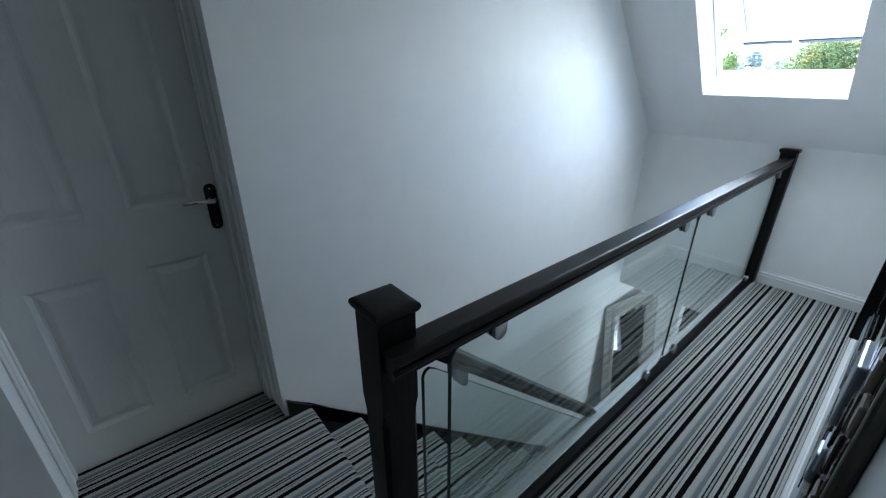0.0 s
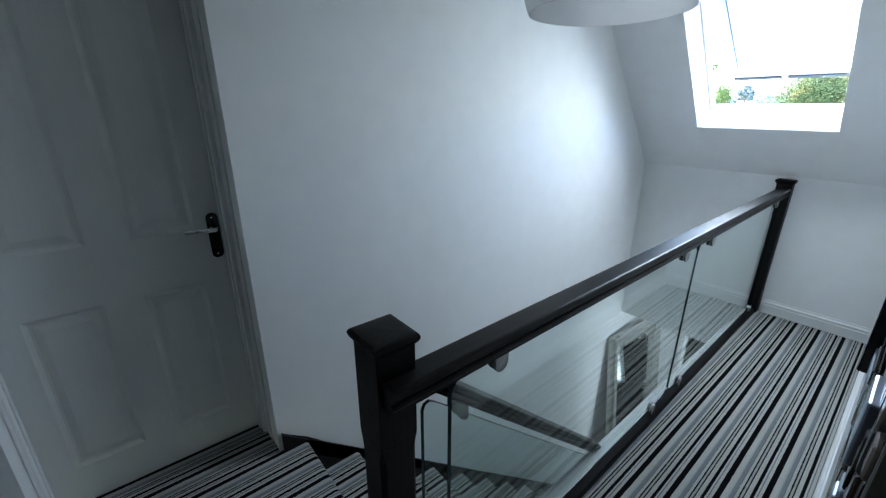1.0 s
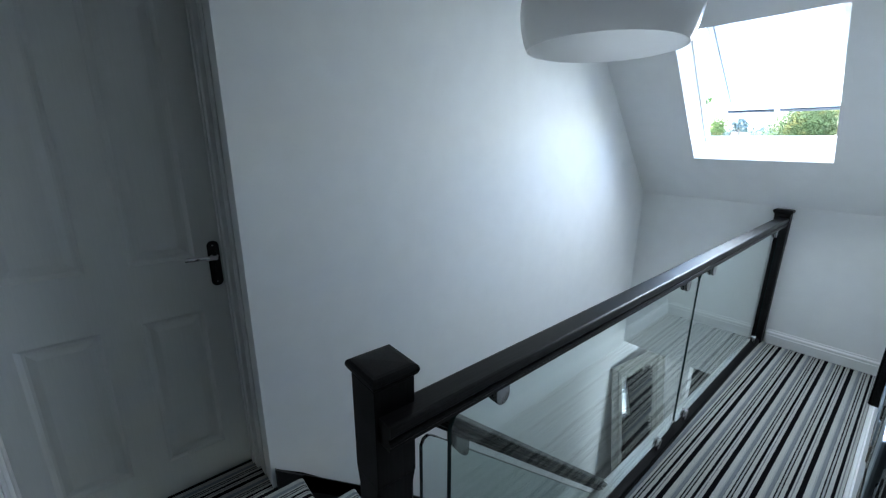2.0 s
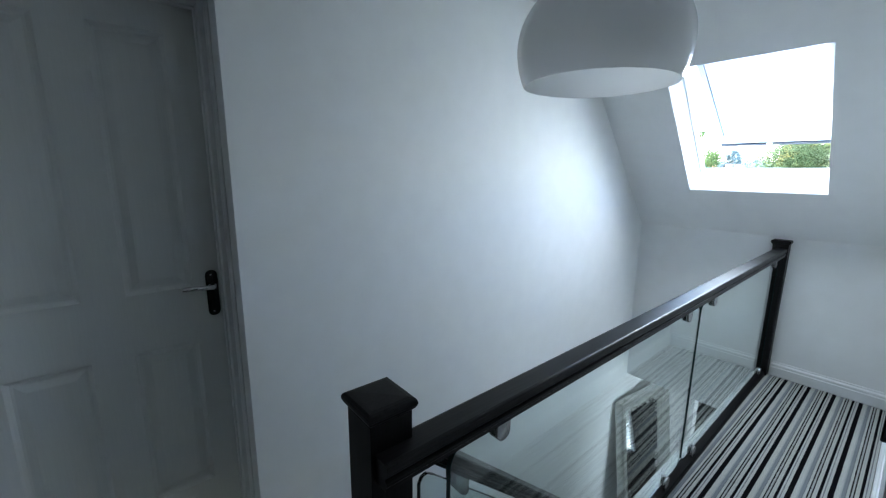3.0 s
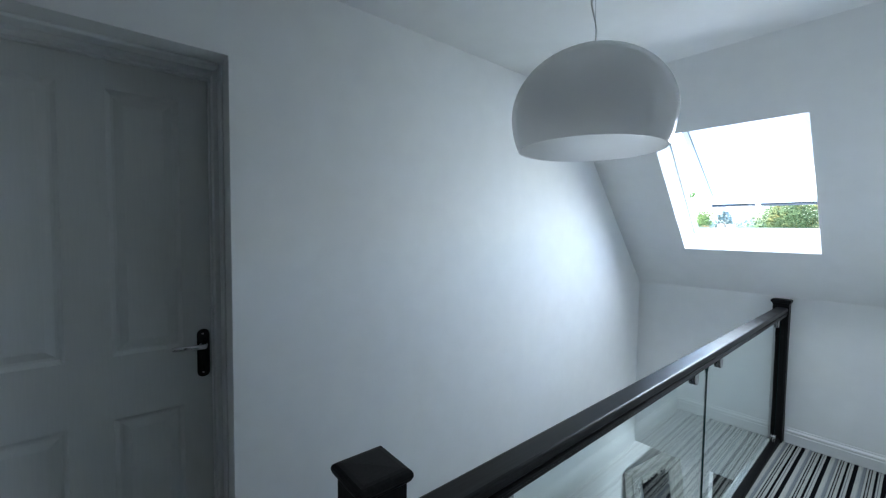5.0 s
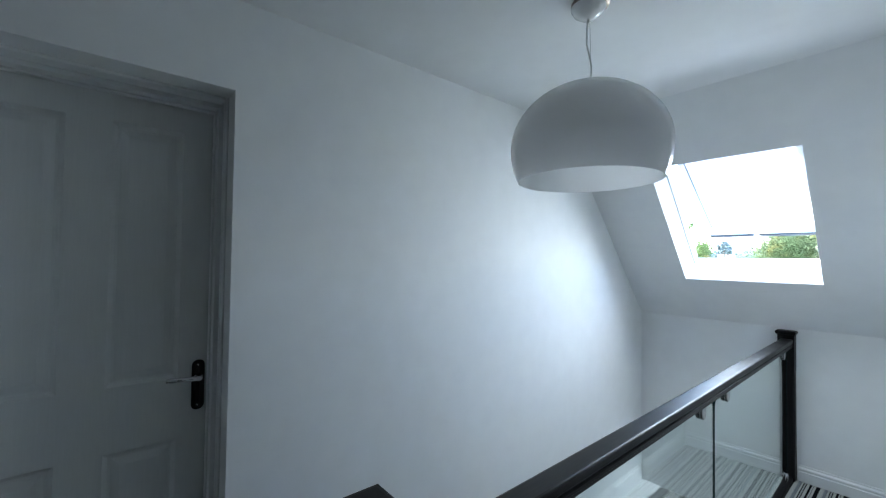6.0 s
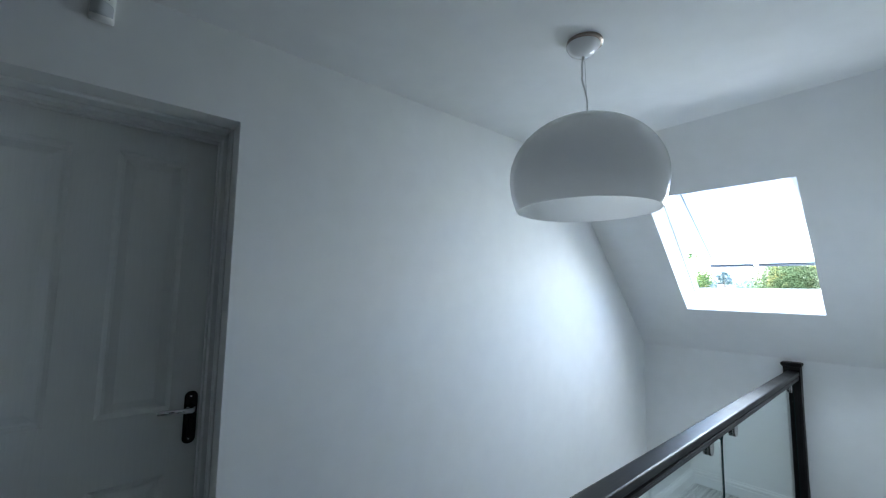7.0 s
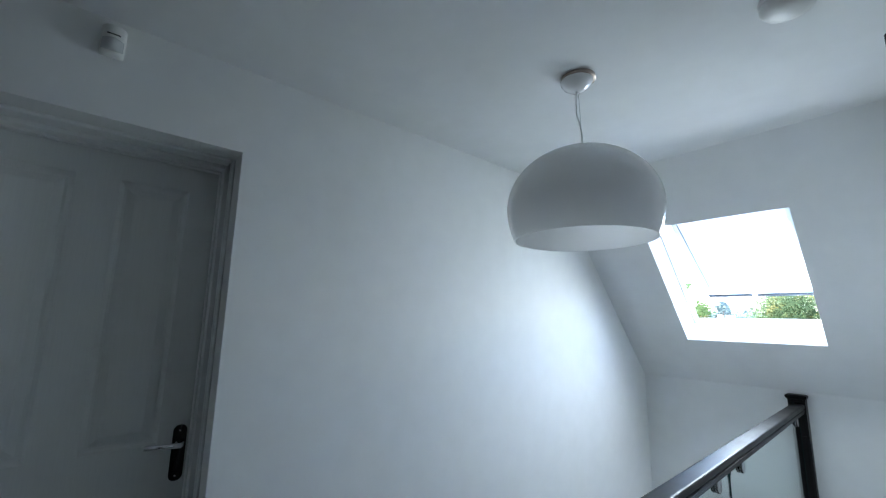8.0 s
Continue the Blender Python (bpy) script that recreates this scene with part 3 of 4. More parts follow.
def rail_outline():
    """Handrail section: rounded top corners, a waist and a wider foot with a groove."""
    half_ = [(0.0, 0.0), (0.024, 0.0), (0.0285, -0.0015), (0.031, -0.005), (0.031, -0.020), (0.0295, -0.023), (0.025, -0.026), (0.024, -0.031), (0.029, -0.034), (0.0295, -0.041), (0.026, -0.045), (0.026, -0.053), (0.008, -0.053)]
    return half_ + [(-a, b) for a, b in half_[::-1][:-1]]


def swept(outline, p0, p1):
    """The outline, in x and z, carried straight from p0 to p1."""
    bm = bmesh.new()
    ends = [[bm.verts.new((p[0] + a, p[1], p[2] + b)) for a, b in outline] for p in (p0, p1)]
    bm.faces.new(ends[0])
    bm.faces.new(ends[1][::-1])
    for i in range(len(outline)):
        j = (i + 1) % len(outline)
        bm.faces.new((ends[0][i], ends[1][i], ends[1][j], ends[0][j]))
    bmesh.ops.recalc_face_normals(bm, faces=bm.faces[:])
    return bm


rail = thing("balustrade", "landing balustrade with black handrail and clear glass panels", "balustrade", (GLASS_X, 0, 0))
rail.rotation_euler = (0, 0, radians(0.8))
part("handrail", swept(rail_outline(), (RAIL_X, -0.035, RAIL_Z0), (RAIL_X, KNEE_Y - 0.03, RAIL_Z1)), BLACK_Y, rail, "moulded black stained handrail")
part("base_rail", swept([(0.030, 0.0), (0.030, 0.022), (0.025, 0.028), (0.012, 0.030), (-0.008, 0.030), (-0.014, 0.026), (-0.014, 0.0)], (GLASS_X - 0.004, 0.05, 0.001), (GLASS_X - 0.004, KNEE_Y - 0.07, 0.001)), BASEBLACK, rail, "low black base rail", True)


def rail_z(y):
    return RAIL_Z0 + (RAIL_Z1 - RAIL_Z0) * (y + 0.03) / (KNEE_Y)


def clip(y, z, up, parent, x=GLASS_X, lean=0.0):
    """D-shaped brushed clamp that grips the glass from both sides."""
    for x0, x1 in ((x + 0.0055, x + 0.0165), (x - 0.0165, x - 0.0055)):
        pts = []
        h, w = 0.05, 0.022
        for k in range(13):
            a = math.pi * k / 12
            pts.append((w * math.cos(a), h - w + w * math.sin(a)))
        pts += [(-w, 0), (w, 0)]
        pts = [(y + a, z + (b if up else -b) + lean * a) for a, b in pts]
        part("clamp", prism(pts, "x", x0, x1, 0.002), BRUSHED, parent, "brushed steel glass clamp", True)


for y0, y1 in ((0.128, 1.538), (1.556, 2.985)):
    pane = prism(rounded(y0, y1, 0.062, rail_z((y0 + y1) / 2) - 0.064, 0.045), "x", GLASS_X - 0.005, GLASS_X + 0.005, 0.001, 1)
    g = part("glass_panel", pane, GLASS, rail, "clear toughened glass panel with rounded corners")
    g.visible_shadow = False
    zt = rail_z((y0 + y1) / 2) - 0.064
    for ye, sg in ((y0, 1), (y1, -1)):
        arc = [(ye + sg * 0.045 * (1 - math.cos(radians(90 * k / 6))), zt - 0.045 + 0.045 * math.sin(radians(90 * k / 6))) for k in range(7)]
        low = [(ye + sg * 0.045 * (1 - math.cos(radians(90 * k / 6))), 0.107 - 0.045 * math.sin(radians(90 * k / 6))) for k in range(6, -1, -1)]
        line = low + arc
        band = [(y - sg * 0.0008, z) for y, z in line] + [(y + sg * 0.0012, z) for y, z in line[::-1]]
        part("polished_edge", prism(band, "x", GLASS_X - 0.0052, GLASS_X + 0.0052), GLASSEDGE, g, "green polished glass edge, dark inner reflection put into its colour")
for y in (0.277, 1.395, 1.70, 2.86):
    clip(y, rail_z(y) - 0.0565, False, rail)
for y in (0.33, 1.385, 1.70, 2.93):
    clip(y, 0.031, True, rail)

# raking balustrade down the flight
rake = thing("stair_balustrade", "raking stair balustrade with black handrail and glass infill", "balustrade", (0.885, 0.1, DOOR_Z - 0.9))
RX, RK = 0.884, -0.876
part("handrail", swept(rail_outline(), (RX, 0.0455, 0.925 + RK * 0.0455), (RX, 2.72, 0.925 + RK * 2.72)), BLACK_Y, rake, "sloping black stained handrail")
pts = [(0.125, 0.10 + RK * 0.125), (2.68, 0.10 + RK * 2.68), (2.68, 0.838 + RK * 2.68)]
pts += [(0.168, 0.838 + RK * 0.168), (0.146, 0.838 + RK * 0.146 - 0.004), (0.132, 0.828 + RK * 0.132 - 0.01), (0.125, 0.813 + RK * 0.125 - 0.015)]
g = part("glass_panel", prism(pts, "x", RX - 0.005, RX + 0.005, 0.001, 1), GLASS, rake, "clear sloping glass panel")
g.visible_shadow = False
part("polished_edge", box(RX - 0.0052, RX + 0.0052, 0.1242, 0.1262, 0.0, 0.685), GLASSEDGE, rake, "green polished glass edge, dark inner reflection put into its colour")
part("base_rail", swept([(0.03, 0.0), (0.03, 0.03), (-0.03, 0.03), (-0.03, 0.0)], (RX, 0.0455, 0.02 + RK * 0.0455), (RX, 2.72, 0.02 + RK * 2.72)), STRING, rake, "black outer string cap")
for y in (0.24, 1.3, 2.4):
    clip(y, 0.925 + RK * y - 0.057, False, rake, RX, RK)
tagged(rake, kind="")
ln = thing("newel_post", "square black stained newel post at the stair foot", "newel post", (RX, 2.765, LOWER_Z), "newel posts")
part("block", box(RX - 0.045, RX + 0.03, 2.72, 2.81, LOWER_Z, -1.42, 0.003), BLACK_Z, ln)
part("cap", box(RX - 0.055, RX + 0.031, 2.71, 2.82, -1.42, -1.39, 0.008), BLACK_Z, ln)

# white capping along the landing edge, seen through the glass
solid("edge_trim", prism([(EDGE_X - 0.022, 0.05), (GLASS_X - 0.021, 0.05), (GLASS_X - 0.062, KNEE_Y - 0.002), (EDGE_X - 0.022, KNEE_Y - 0.002)], "z", -0.016, 0.006, 0.002), GLOSSWHITE, "white painted capping along the landing edge", "trim", "structure")
solid("edge_apron", box(EDGE_X - 0.014, EDGE_X + 0.011, 0.12, KNEE_Y - 0.002, -0.29, -0.021, 0.003), GLOSSWHITE, "white painted apron board under the landing edge", "trim", "structure")

# ---- roof window ----
win = thing("window_1", "open white top-hung roof window in a deep reveal", "window", tuple(SLOPE_M @ Vector((0.783, 0.4, 0.2))), kind="structure")


def on_slope(bm):
    bm.transform(SLOPE_M)
    return bm


FW = 0.012
for nm, (u0, u1, v0, v1) in {"frame_side": (SKY_X0, SKY_X0 + FW, SKY_V0 - 0.018, SKY_V1), "frame_side_b": (SKY_X1 - 0.010, SKY_X1, SKY_V0, SKY_V1),
                             "frame_head": (SKY_X0 + FW, SKY_X1 - 0.010, SKY_V1 - 0.045, SKY_V1), "frame_sill": (SKY_X0 + FW, SKY_X1 - 0.010, SKY_V0 - 0.035, SKY_V0 - 0.020)}.items():
    part(nm.replace("_b", ""), on_slope(box(u0, u1, v0, v1, 0.19, 0.255, 0.0015)), UPVC, win, "white window frame")
# sash, hung at its top and pushed out
HINGE_V, HINGE_N, SASH_LEN, OPEN = SKY_V1 - 0.05, 0.255, 0.86, radians(13)
SASH_M = SLOPE_M @ Matrix.Translation((0, HINGE_V, HINGE_N)) @ Matrix.Rotation(-OPEN, 4, "X")
S0, S1 = SKY_X0 + 0.05, SKY_X1 - 0.026


def on_sash(bm):
    bm.transform(SASH_M)
    return bm


sash_bm = bmesh.new()
bm_box(sash_bm, S0, S0 + 0.05, -SASH_LEN, 0, 0, 0.05, 0.004)
bm_box(sash_bm, S1 - 0.05, S1, -SASH_LEN, 0, 0, 0.05, 0.004)
bm_box(sash_bm, S0 + 0.05, S1 - 0.05, -0.06, 0, 0, 0.05, 0.004)
bm_box(sash_bm, S0 + 0.05, S1 - 0.05, -SASH_LEN, -SASH_LEN + 0.06, 0, 0.05, 0.004)
sash = part("sash", on_sash(sash_bm), UPVC, win, "white sash tilted outward")
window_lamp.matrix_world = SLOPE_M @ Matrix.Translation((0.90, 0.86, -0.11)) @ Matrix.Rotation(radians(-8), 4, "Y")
g = part("pane", on_sash(box(S0 + 0.05, S1 - 0.05, -SASH_LEN + 0.06, -0.06, 0.018, 0.034)), PANE, sash)
g.visible_shadow = False
mid = (S0 + S1) / 2 - 0.03
part("gasket", on_sash(box(S0 + 0.01, mid - 0.014, -SASH_LEN - 0.010, -SASH_LEN + 0.012, -0.008, -0.0005, 0.002)), GASKET, sash, "grey rubber weather seal")
part("gasket", on_sash(box(mid + 0.014, S1 - 0.005, -SASH_LEN - 0.010, -SASH_LEN + 0.012, -0.008, -0.0005, 0.002)), GASKET, sash, "grey rubber weather seal")
part("seal_strip", on_sash(box(S0 + 0.039, S0 + 0.0435, -SASH_LEN + 0.10, -0.02, -0.006, -0.001)), SEAL, sash, "thin pale grey glazing seal")
bm = bmesh.new()
for k in range(12):
    # the cloth hangs in one sheet with faint waves
    bm.verts.new((S0 + 0.046, -SASH_LEN + 0.03 + (SASH_LEN - 0.06) * k / 11, -0.003 - 0.0012 * math.sin(k * 1.9)))
    bm.verts.new((S1 - 0.010, -SASH_LEN + 0.03 + (SASH_LEN - 0.06) * k / 11, -0.003 - 0.0012 * math.sin(k * 1.9 + 0.6)))
bm.verts.ensure_lookup_table()
for k in range(11):
    bm.faces.new((bm.verts[2 * k], bm.verts[2 * k + 1], bm.verts[2 * k + 3], bm.verts[2 * k + 2]))
part("blind", on_sash(bm), CLOTH, sash, "white roller blind drawn over the pane", True)
part("stay", tube([tuple(SLOPE_M @ Vector((SKY_X0 + 0.047, SKY_V0 + 0.30, 0.27))), tuple(SASH_M @ Vector((S0 + 0.004, -0.5, 0.0)))], 0.005, 8), UPVC, win, "white metal stay", True)

# ---- pendant lamp ----
LX, LY = 0.813, 0.874
lamp = thing("pendant_lamp", "large glossy white dome pendant lamp", "lamp", (LX, LY, CEIL_Z))
R, LCZ, RIM = 0.250, 1.752, 1.644
SX, SY = LX - 0.004, LY - 0.005
RX_, RY_ = LX - 0.034, LY + 0.045
prof_out, prof_in = [], []
for k in range(25):
    a = -0.4365 + (math.pi / 2 + 0.4365) * k / 24
    h = 0.208 if a > 0 else 0.261
    prof_out.append((R * math.cos(a), LCZ + h * math.sin(a)))
    prof_in.append(((R - 0.004) * math.cos(a), LCZ + (h - 0.004) * math.sin(a)))
prof_in[0] = (prof_in[0][0], prof_out[0][1])
part("shade", lathe([(max(r, 0), z) for r, z in prof_out[:-1]] + [(0, prof_out[-1][1])], 96, (SX, SY, 0)), SHADE, lamp, "glossy opal white dome shade", True)
part("shade_lining", lathe([(prof_out[0][0], prof_out[0][1])] + [(max(r, 0), z) for r, z in prof_in[:-1]] + [(0, prof_in[-1][1])], 96, (SX, SY, 0)), SHADE, lamp, "matt white inside of the shade", True)
part("lamp_holder", lathe([(0, 1.956), (0.022, 1.956), (0.022, 1.92), (0.018, 1.90), (0, 1.90)], 20, (LX, LY, 0)), PLASTIC, lamp, smooth=True)
part("bulb", lathe([(0, 1.90), (0.013, 1.90), (0.014, 1.88), (0.028, 1.855), (0.030, 1.835), (0.022, 1.815), (0, 1.806)], 20, (LX, LY, 0)), LENS, lamp, smooth=True)
part("ceiling_rose", lathe([(0, CEIL_Z - 0.056), (0.010, CEIL_Z - 0.0555), (0.030, CEIL_Z - 0.049), (0.047, CEIL_Z - 0.037), (0.057, CEIL_Z - 0.021), (0.058, CEIL_Z - 0.014), (0.0, CEIL_Z - 0.014)], 40, (RX_, RY_, 0)), OPAL, lamp, "white cup-shaped ceiling rose", True)
part("mounting_ring", lathe([(0.0, CEIL_Z - 0.014), (0.058, CEIL_Z - 0.014), (0.063, CEIL_Z - 0.011), (0.062, CEIL_Z - 0.001), (0, CEIL_Z - 0.001)], 40, (RX_ + 0.004, RY_ + 0.003, 0)), BROWNMETAL, lamp, "bronzed mounting ring", True)
cord = []
for k in range(15):
    f = k / 14
    sway = 0.010 * math.sin(math.pi * 2 * f) * (1 if f > 0.3 else 0.5) * (1 - f * 0.3)
    cord.append((RX_ + f * (LX - RX_) - 0.6 * sway - 0.002, RY_ + f * (LY - RY_) - 0.8 * sway, CEIL_Z - 0.058 - f * (CEIL_Z - 0.058 - 1.958)))
part("cord", tube(cord, 0.0026, 8), PLASTIC, lamp, "slack white cord", True)
part("steel_wire", tube([(RX_ + 0.004, RY_ + 0.002, CEIL_Z - 0.058), (LX + 0.004, LY + 0.002, 1.958)], 0.0009, 6), BRUSHED, lamp, "thin steel wire")
part("cord_grip", lathe([(0, 0.012), (0.004, 0.012), (0.006, 0.0), (0.006, -0.008), (0, -0.008)], 14, (RX_, RY_, CEIL_Z - 0.064)), PLASTIC, lamp, smooth=True)

# ---- motion sensor over the door, smoke alarm ----
pir = thing("alarm_sensor", "white plastic alarm sensor with a milky lens high on the wall", "alarm sensor", (0, -0.405, 2.19))
body_pts = [(0.0005, -0.030), (0.018, -0.030), (0.032, -0.022), (0.038, -0.008), (0.038, 0.008), (0.032, 0.022), (0.018, 0.030), (0.0005, 0.030)]
part("housing", prism([(a, -0.405 + b) for a, b in body_pts], "z", 2.142, 2.240, 0.010, 4), PLASTIC, pir, "rounded white housing", True)
lens_pts = [(0.02, -0.027)] + [(0.030 + 0.017 * math.sin(math.pi * k / 10), -0.026 + 0.052 * k / 10) for k in range(11)] + [(0.02, 0.027)]
part("lens", prism([(a, -0.405 + b) for a, b in lens_pts], "z", 2.150, 2.194, 0.009, 4), LENS, pir, "milky curved lens", True)
part("slot", box(0.030, 0.0386, -0.421, -0.389, 2.203, 2.2065), DARKSLOT, pir, "dark slot")

smoke = thing("smoke_alarm", "round white smoke alarm on the ceiling", "smoke alarm", (1.373, 1.005, CEIL_Z))
part("base", lathe([(0, -0.001), (0.064, -0.001), (0.066, -0.006), (0.065, -0.016), (0.062, -0.018), (0, -0.018)], 40, (1.373, 1.005, CEIL_Z)), PLASTIC, smoke, smooth=True)
part("vent_ring", lathe([(0, -0.018), (0.058, -0.018), (0.058, -0.022), (0, -0.022)], 40, (1.373, 1.005, CEIL_Z)), DARKSLOT, smoke, "dark vent gap")
part("cover", lathe([(0, -0.022), (0.064, -0.022), (0.064, -0.030), (0.056, -0.042), (0.035, -0.049), (0, -0.051)], 40, (1.373, 1.005, CEIL_Z)), PLASTIC, smoke, "domed white cover", True)

# ---- mosaic-framed mirror on the landing wall ----
MY0, MY1, MZ0, MZ1, MW = 0.10, 1.02, 0.78, 2.04, 0.13
wm = thing("wall_mirror", "tall wall mirror framed in black, brown and mirrored blocks", "mirror", (RIGHT_X, (MY0 + MY1) / 2, MZ0))
part("backing", box(RIGHT_X - 0.012, RIGHT_X - 0.0005, MY0, MY1, MZ0, MZ1, 0.001), FRAME_OLIVE, wm, "dull bronze backing board")
part("mirror_glass", box(RIGHT_X - 0.016, RIGHT_X - 0.0125, MY0 + MW, MY1 - MW, MZ0 + MW, MZ1 - MW), MIRROR, wm, "flat mirror glass")
part("edge_strip", box(RIGHT_X - 0.0145, RIGHT_X - 0.0005, MY0 - 0.018, MY0 - 0.001, MZ0 - 0.03, MZ1 + 0.03, 0.004), FRAME_OLIVE, wm, "dull bronze outer edge")
part("edge_strip", box(RIGHT_X - 0.039, RIGHT_X - 0.0005, MY1 + 0.001, MY1 + 0.03, MZ0 - 0.03, MZ1 + 0.03, 0.004), TILE_DARK, wm, "black outer edge")
rng = random.Random(17)
block_mats = [TILE_DARK, TILE_DARK, TILE_BROWN, TILE_DARK, TILE_DARK, TILE_TAUPE, TILE_DARK, TILE_SILVER, TILE_BROWN]


def blocks(y0, y1, z0, z1, step_y, step_z):
    y = y0
    while y < y1 - 1e-4:
        w = step_y * rng.uniform(0.7, 1.3)
        w = y1 - y if y1 - y - w < step_y * 0.5 else w
        z = z0
        while z < z1 - 1e-4:
            h = step_z * rng.uniform(0.6, 1.4)
            h = z1 - z if z1 - z - h < step_z * 0.5 else h
            stone = rng.choice(block_mats)
            d = rng.uniform(0.019, 0.024) if stone is TILE_SILVER else rng.uniform(0.0135, 0.022)
            part("block", box(RIGHT_X - d, RIGHT_X - 0.0125, y + 0.001, y + w - 0.001, z + 0.001, z + h - 0.001, 0.002, 1), stone, wm)
            z += h
        y += w


for y0, y1, z0, z1, d in ((0.222, 0.300, 1.005, 1.088, 0.0275), (0.195, 0.228, 0.935, 0.980, 0.026)):
    part("block", box(RIGHT_X - d, RIGHT_X - 0.0125, y0, y1, z0, z1, 0.003, 2), TILE_SILVER, wm, "mirrored block standing proud")
blocks(MY0, MY0 + MW, MZ0 + MW, MZ1 - MW, 0.032, 0.038)
blocks(MY1 - MW, MY1, MZ0 + MW, MZ1 - MW, 0.043, 0.12)
blocks(MY0, MY1, MZ0, MZ0 + MW, 0.12, 0.05)
blocks(MY0, MY1, MZ1 - MW, MZ1, 0.12, 0.043)

# ---- lower hall: leaning mirror, window with a slatted blind, dark doorway ----
TL, TR, DOWN = Vector((0.004, 2.905, -0.625)), Vector((0.105, 3.64, -0.615)), Vector((0.235, -0.050, -2.010))
across = (TR - TL).normalized()
down = (DOWN - across * DOWN.dot(across)).normalized()
outw = across.cross(down).normalized()
if outw.x < 0:
    outw = -outw
MIR_M = Matrix((( across.x, outw.x, -down.x, TL.x), (across.y, outw.y, -down.y, TL.y), (across.z, outw.z, -down.z, TL.z), (0, 0, 0, 1)))
MWID, MHGT = (TR - TL).length, 1.97
lm = thing("floor_mirror", "tall ornate silver-framed mirror leaning in the lower hall", "mirror", (0.1, 3.2, LOWER_Z))


def on_mirror(bm):
    bm.transform(MIR_M)
    return bm


FRM = 0.125
part("mirror_glass", on_mirror(box(FRM - 0.01, MWID - FRM + 0.01, 0.012, 0.016, -MHGT + FRM - 0.01, -FRM + 0.01)), MIRROR, lm, "dark reflecting mirror glass")
part("back_board", on_mirror(box(0.01, MWID - 0.01, 0.0, 0.010, -MHGT + 0.01, -0.01)), DARKDOOR, lm)
mould = [(0.0, 0.0), (0.0, 0.058), (0.008, 0.070), (0.020, 0.068), (0.026, 0.060), (0.032, 0.058), (0.050, 0.049), (0.072, 0.040), (0.084, 0.041), (0.090, 0.033),
         (0.104, 0.027), (0.112, 0.029), (0.118, 0.022), (0.125, 0.019), (0.125, 0.011), (0.02, 0.0)]


def mitred(outline, w, h):
    bm = bmesh.new()
    rings = []
    for sx, sz, cx, cz in ((1, -1, 0, 0), (-1, -1, w, 0), (-1, 1, w, -h), (1, 1, 0, -h)):
        rings.append([bm.verts.new((cx + sx * a, b, cz + sz * a)) for a, b in outline])
    for k in range(4):
        a, b = rings[k], rings[(k + 1) % 4]
        for i in range(len(outline)):
            j = (i + 1) % len(outline)
            bm.faces.new((a[i], b[i], b[j], a[j]))
    bmesh.ops.recalc_face_normals(bm, faces=bm.faces[:])
    return bm


part("moulding", on_mirror(mitred(mould, MWID, MHGT)), SILVERLEAF, lm, "moulded silver leaf frame", True)
# carved scrollwork: small curled lobes along the top and at corners and mid-sides
orn = bmesh.new()
rng = random.Random(11)


def lobe(u, w, r, lift=0.042):
    m = Matrix.Translation((u, lift, w)) @ Euler((rng.uniform(-0.6, 0.6), rng.uniform(0, 6.28), rng.uniform(-0.6, 0.6))).to_matrix().to_4x4() @ Matrix.Diagonal((1.6, 0.7, 0.8, 1))
    bmesh.ops.create_icosphere(orn, subdivisions=2, radius=r, matrix=m)


for k in range(120):
    lobe(rng.uniform(0.06, MWID - 0.02), -rng.uniform(0.06, 0.12), rng.uniform(0.005, 0.011), 0.046)
for cu, cw in ((0.08, -0.14), (MWID - 0.06, -0.14), (MWID - 0.07, -0.84), (0.05, -1.0), (0.05, -1.8), (MWID - 0.06, -1.8)):
    for k in range(46):
        lobe(cu + rng.gauss(0, 0.022), cw + rng.gauss(0, 0.075), rng.uniform(0.006, 0.012), 0.056)
tagged(part("carving", on_mirror(orn), SILVERLEAF, lm, "carved silver scrollwork", True), kind="stuff")

HALL_X = 1.70
hw = thing("window_2", "narrow lower hall window behind a white slatted blind", "window", (HALL_X, 4.62, -2.0), kind="structure")
HY0, HY1, HZ0, HZ1 = 4.45, 4.80, -2.32, -1.66
bm = bmesh.new()
bm_box(bm, HALL_X, HALL_X + 0.1, 2.95, HY0, LOWER_Z, -0.41)
bm_box(bm, HALL_X, HALL_X + 0.1, HY1, 6.5, LOWER_Z, -0.41)
bm_box(bm, HALL_X, HALL_X + 0.1, HY0, HY1, HZ1, -0.41)
bm_box(bm, HALL_X, HALL_X + 0.1, HY0, HY1, LOWER_Z, HZ0)
# coloured dark so that the leaning mirror reflects a dim room
solid("wall_hall_east", bm, DARKENED, "wall of the lower hall, coloured near black to darken the mirror's view", "wall", "structure")
bm = bmesh.new()
bm_box(bm, HALL_X + 0.02, HALL_X + 0.06, HY0, HY0 + 0.03, HZ0, HZ1)
bm_box(bm, HALL_X + 0.02, HALL_X + 0.06, HY1 - 0.03, HY1, HZ0, HZ1)
part("window_frame", bm, UPVC, hw)
g = part("pane", box(HALL_X + 0.07, HALL_X + 0.076, HY0, HY1, HZ0, HZ1), PANE, hw)
g.visible_shadow = False
for k in range(14):
    z = HZ0 + 0.02 + k * 0.045
    part("slat", box(-0.018, 0.018, HY0 + 0.004, HY1 - 0.004, -0.005, 0.005, 0, 1, Matrix.Translation((HALL_X + 0.03, 0, z)) @ pose(0, 0, 0, 0, 33, 0)), BLIND, hw)
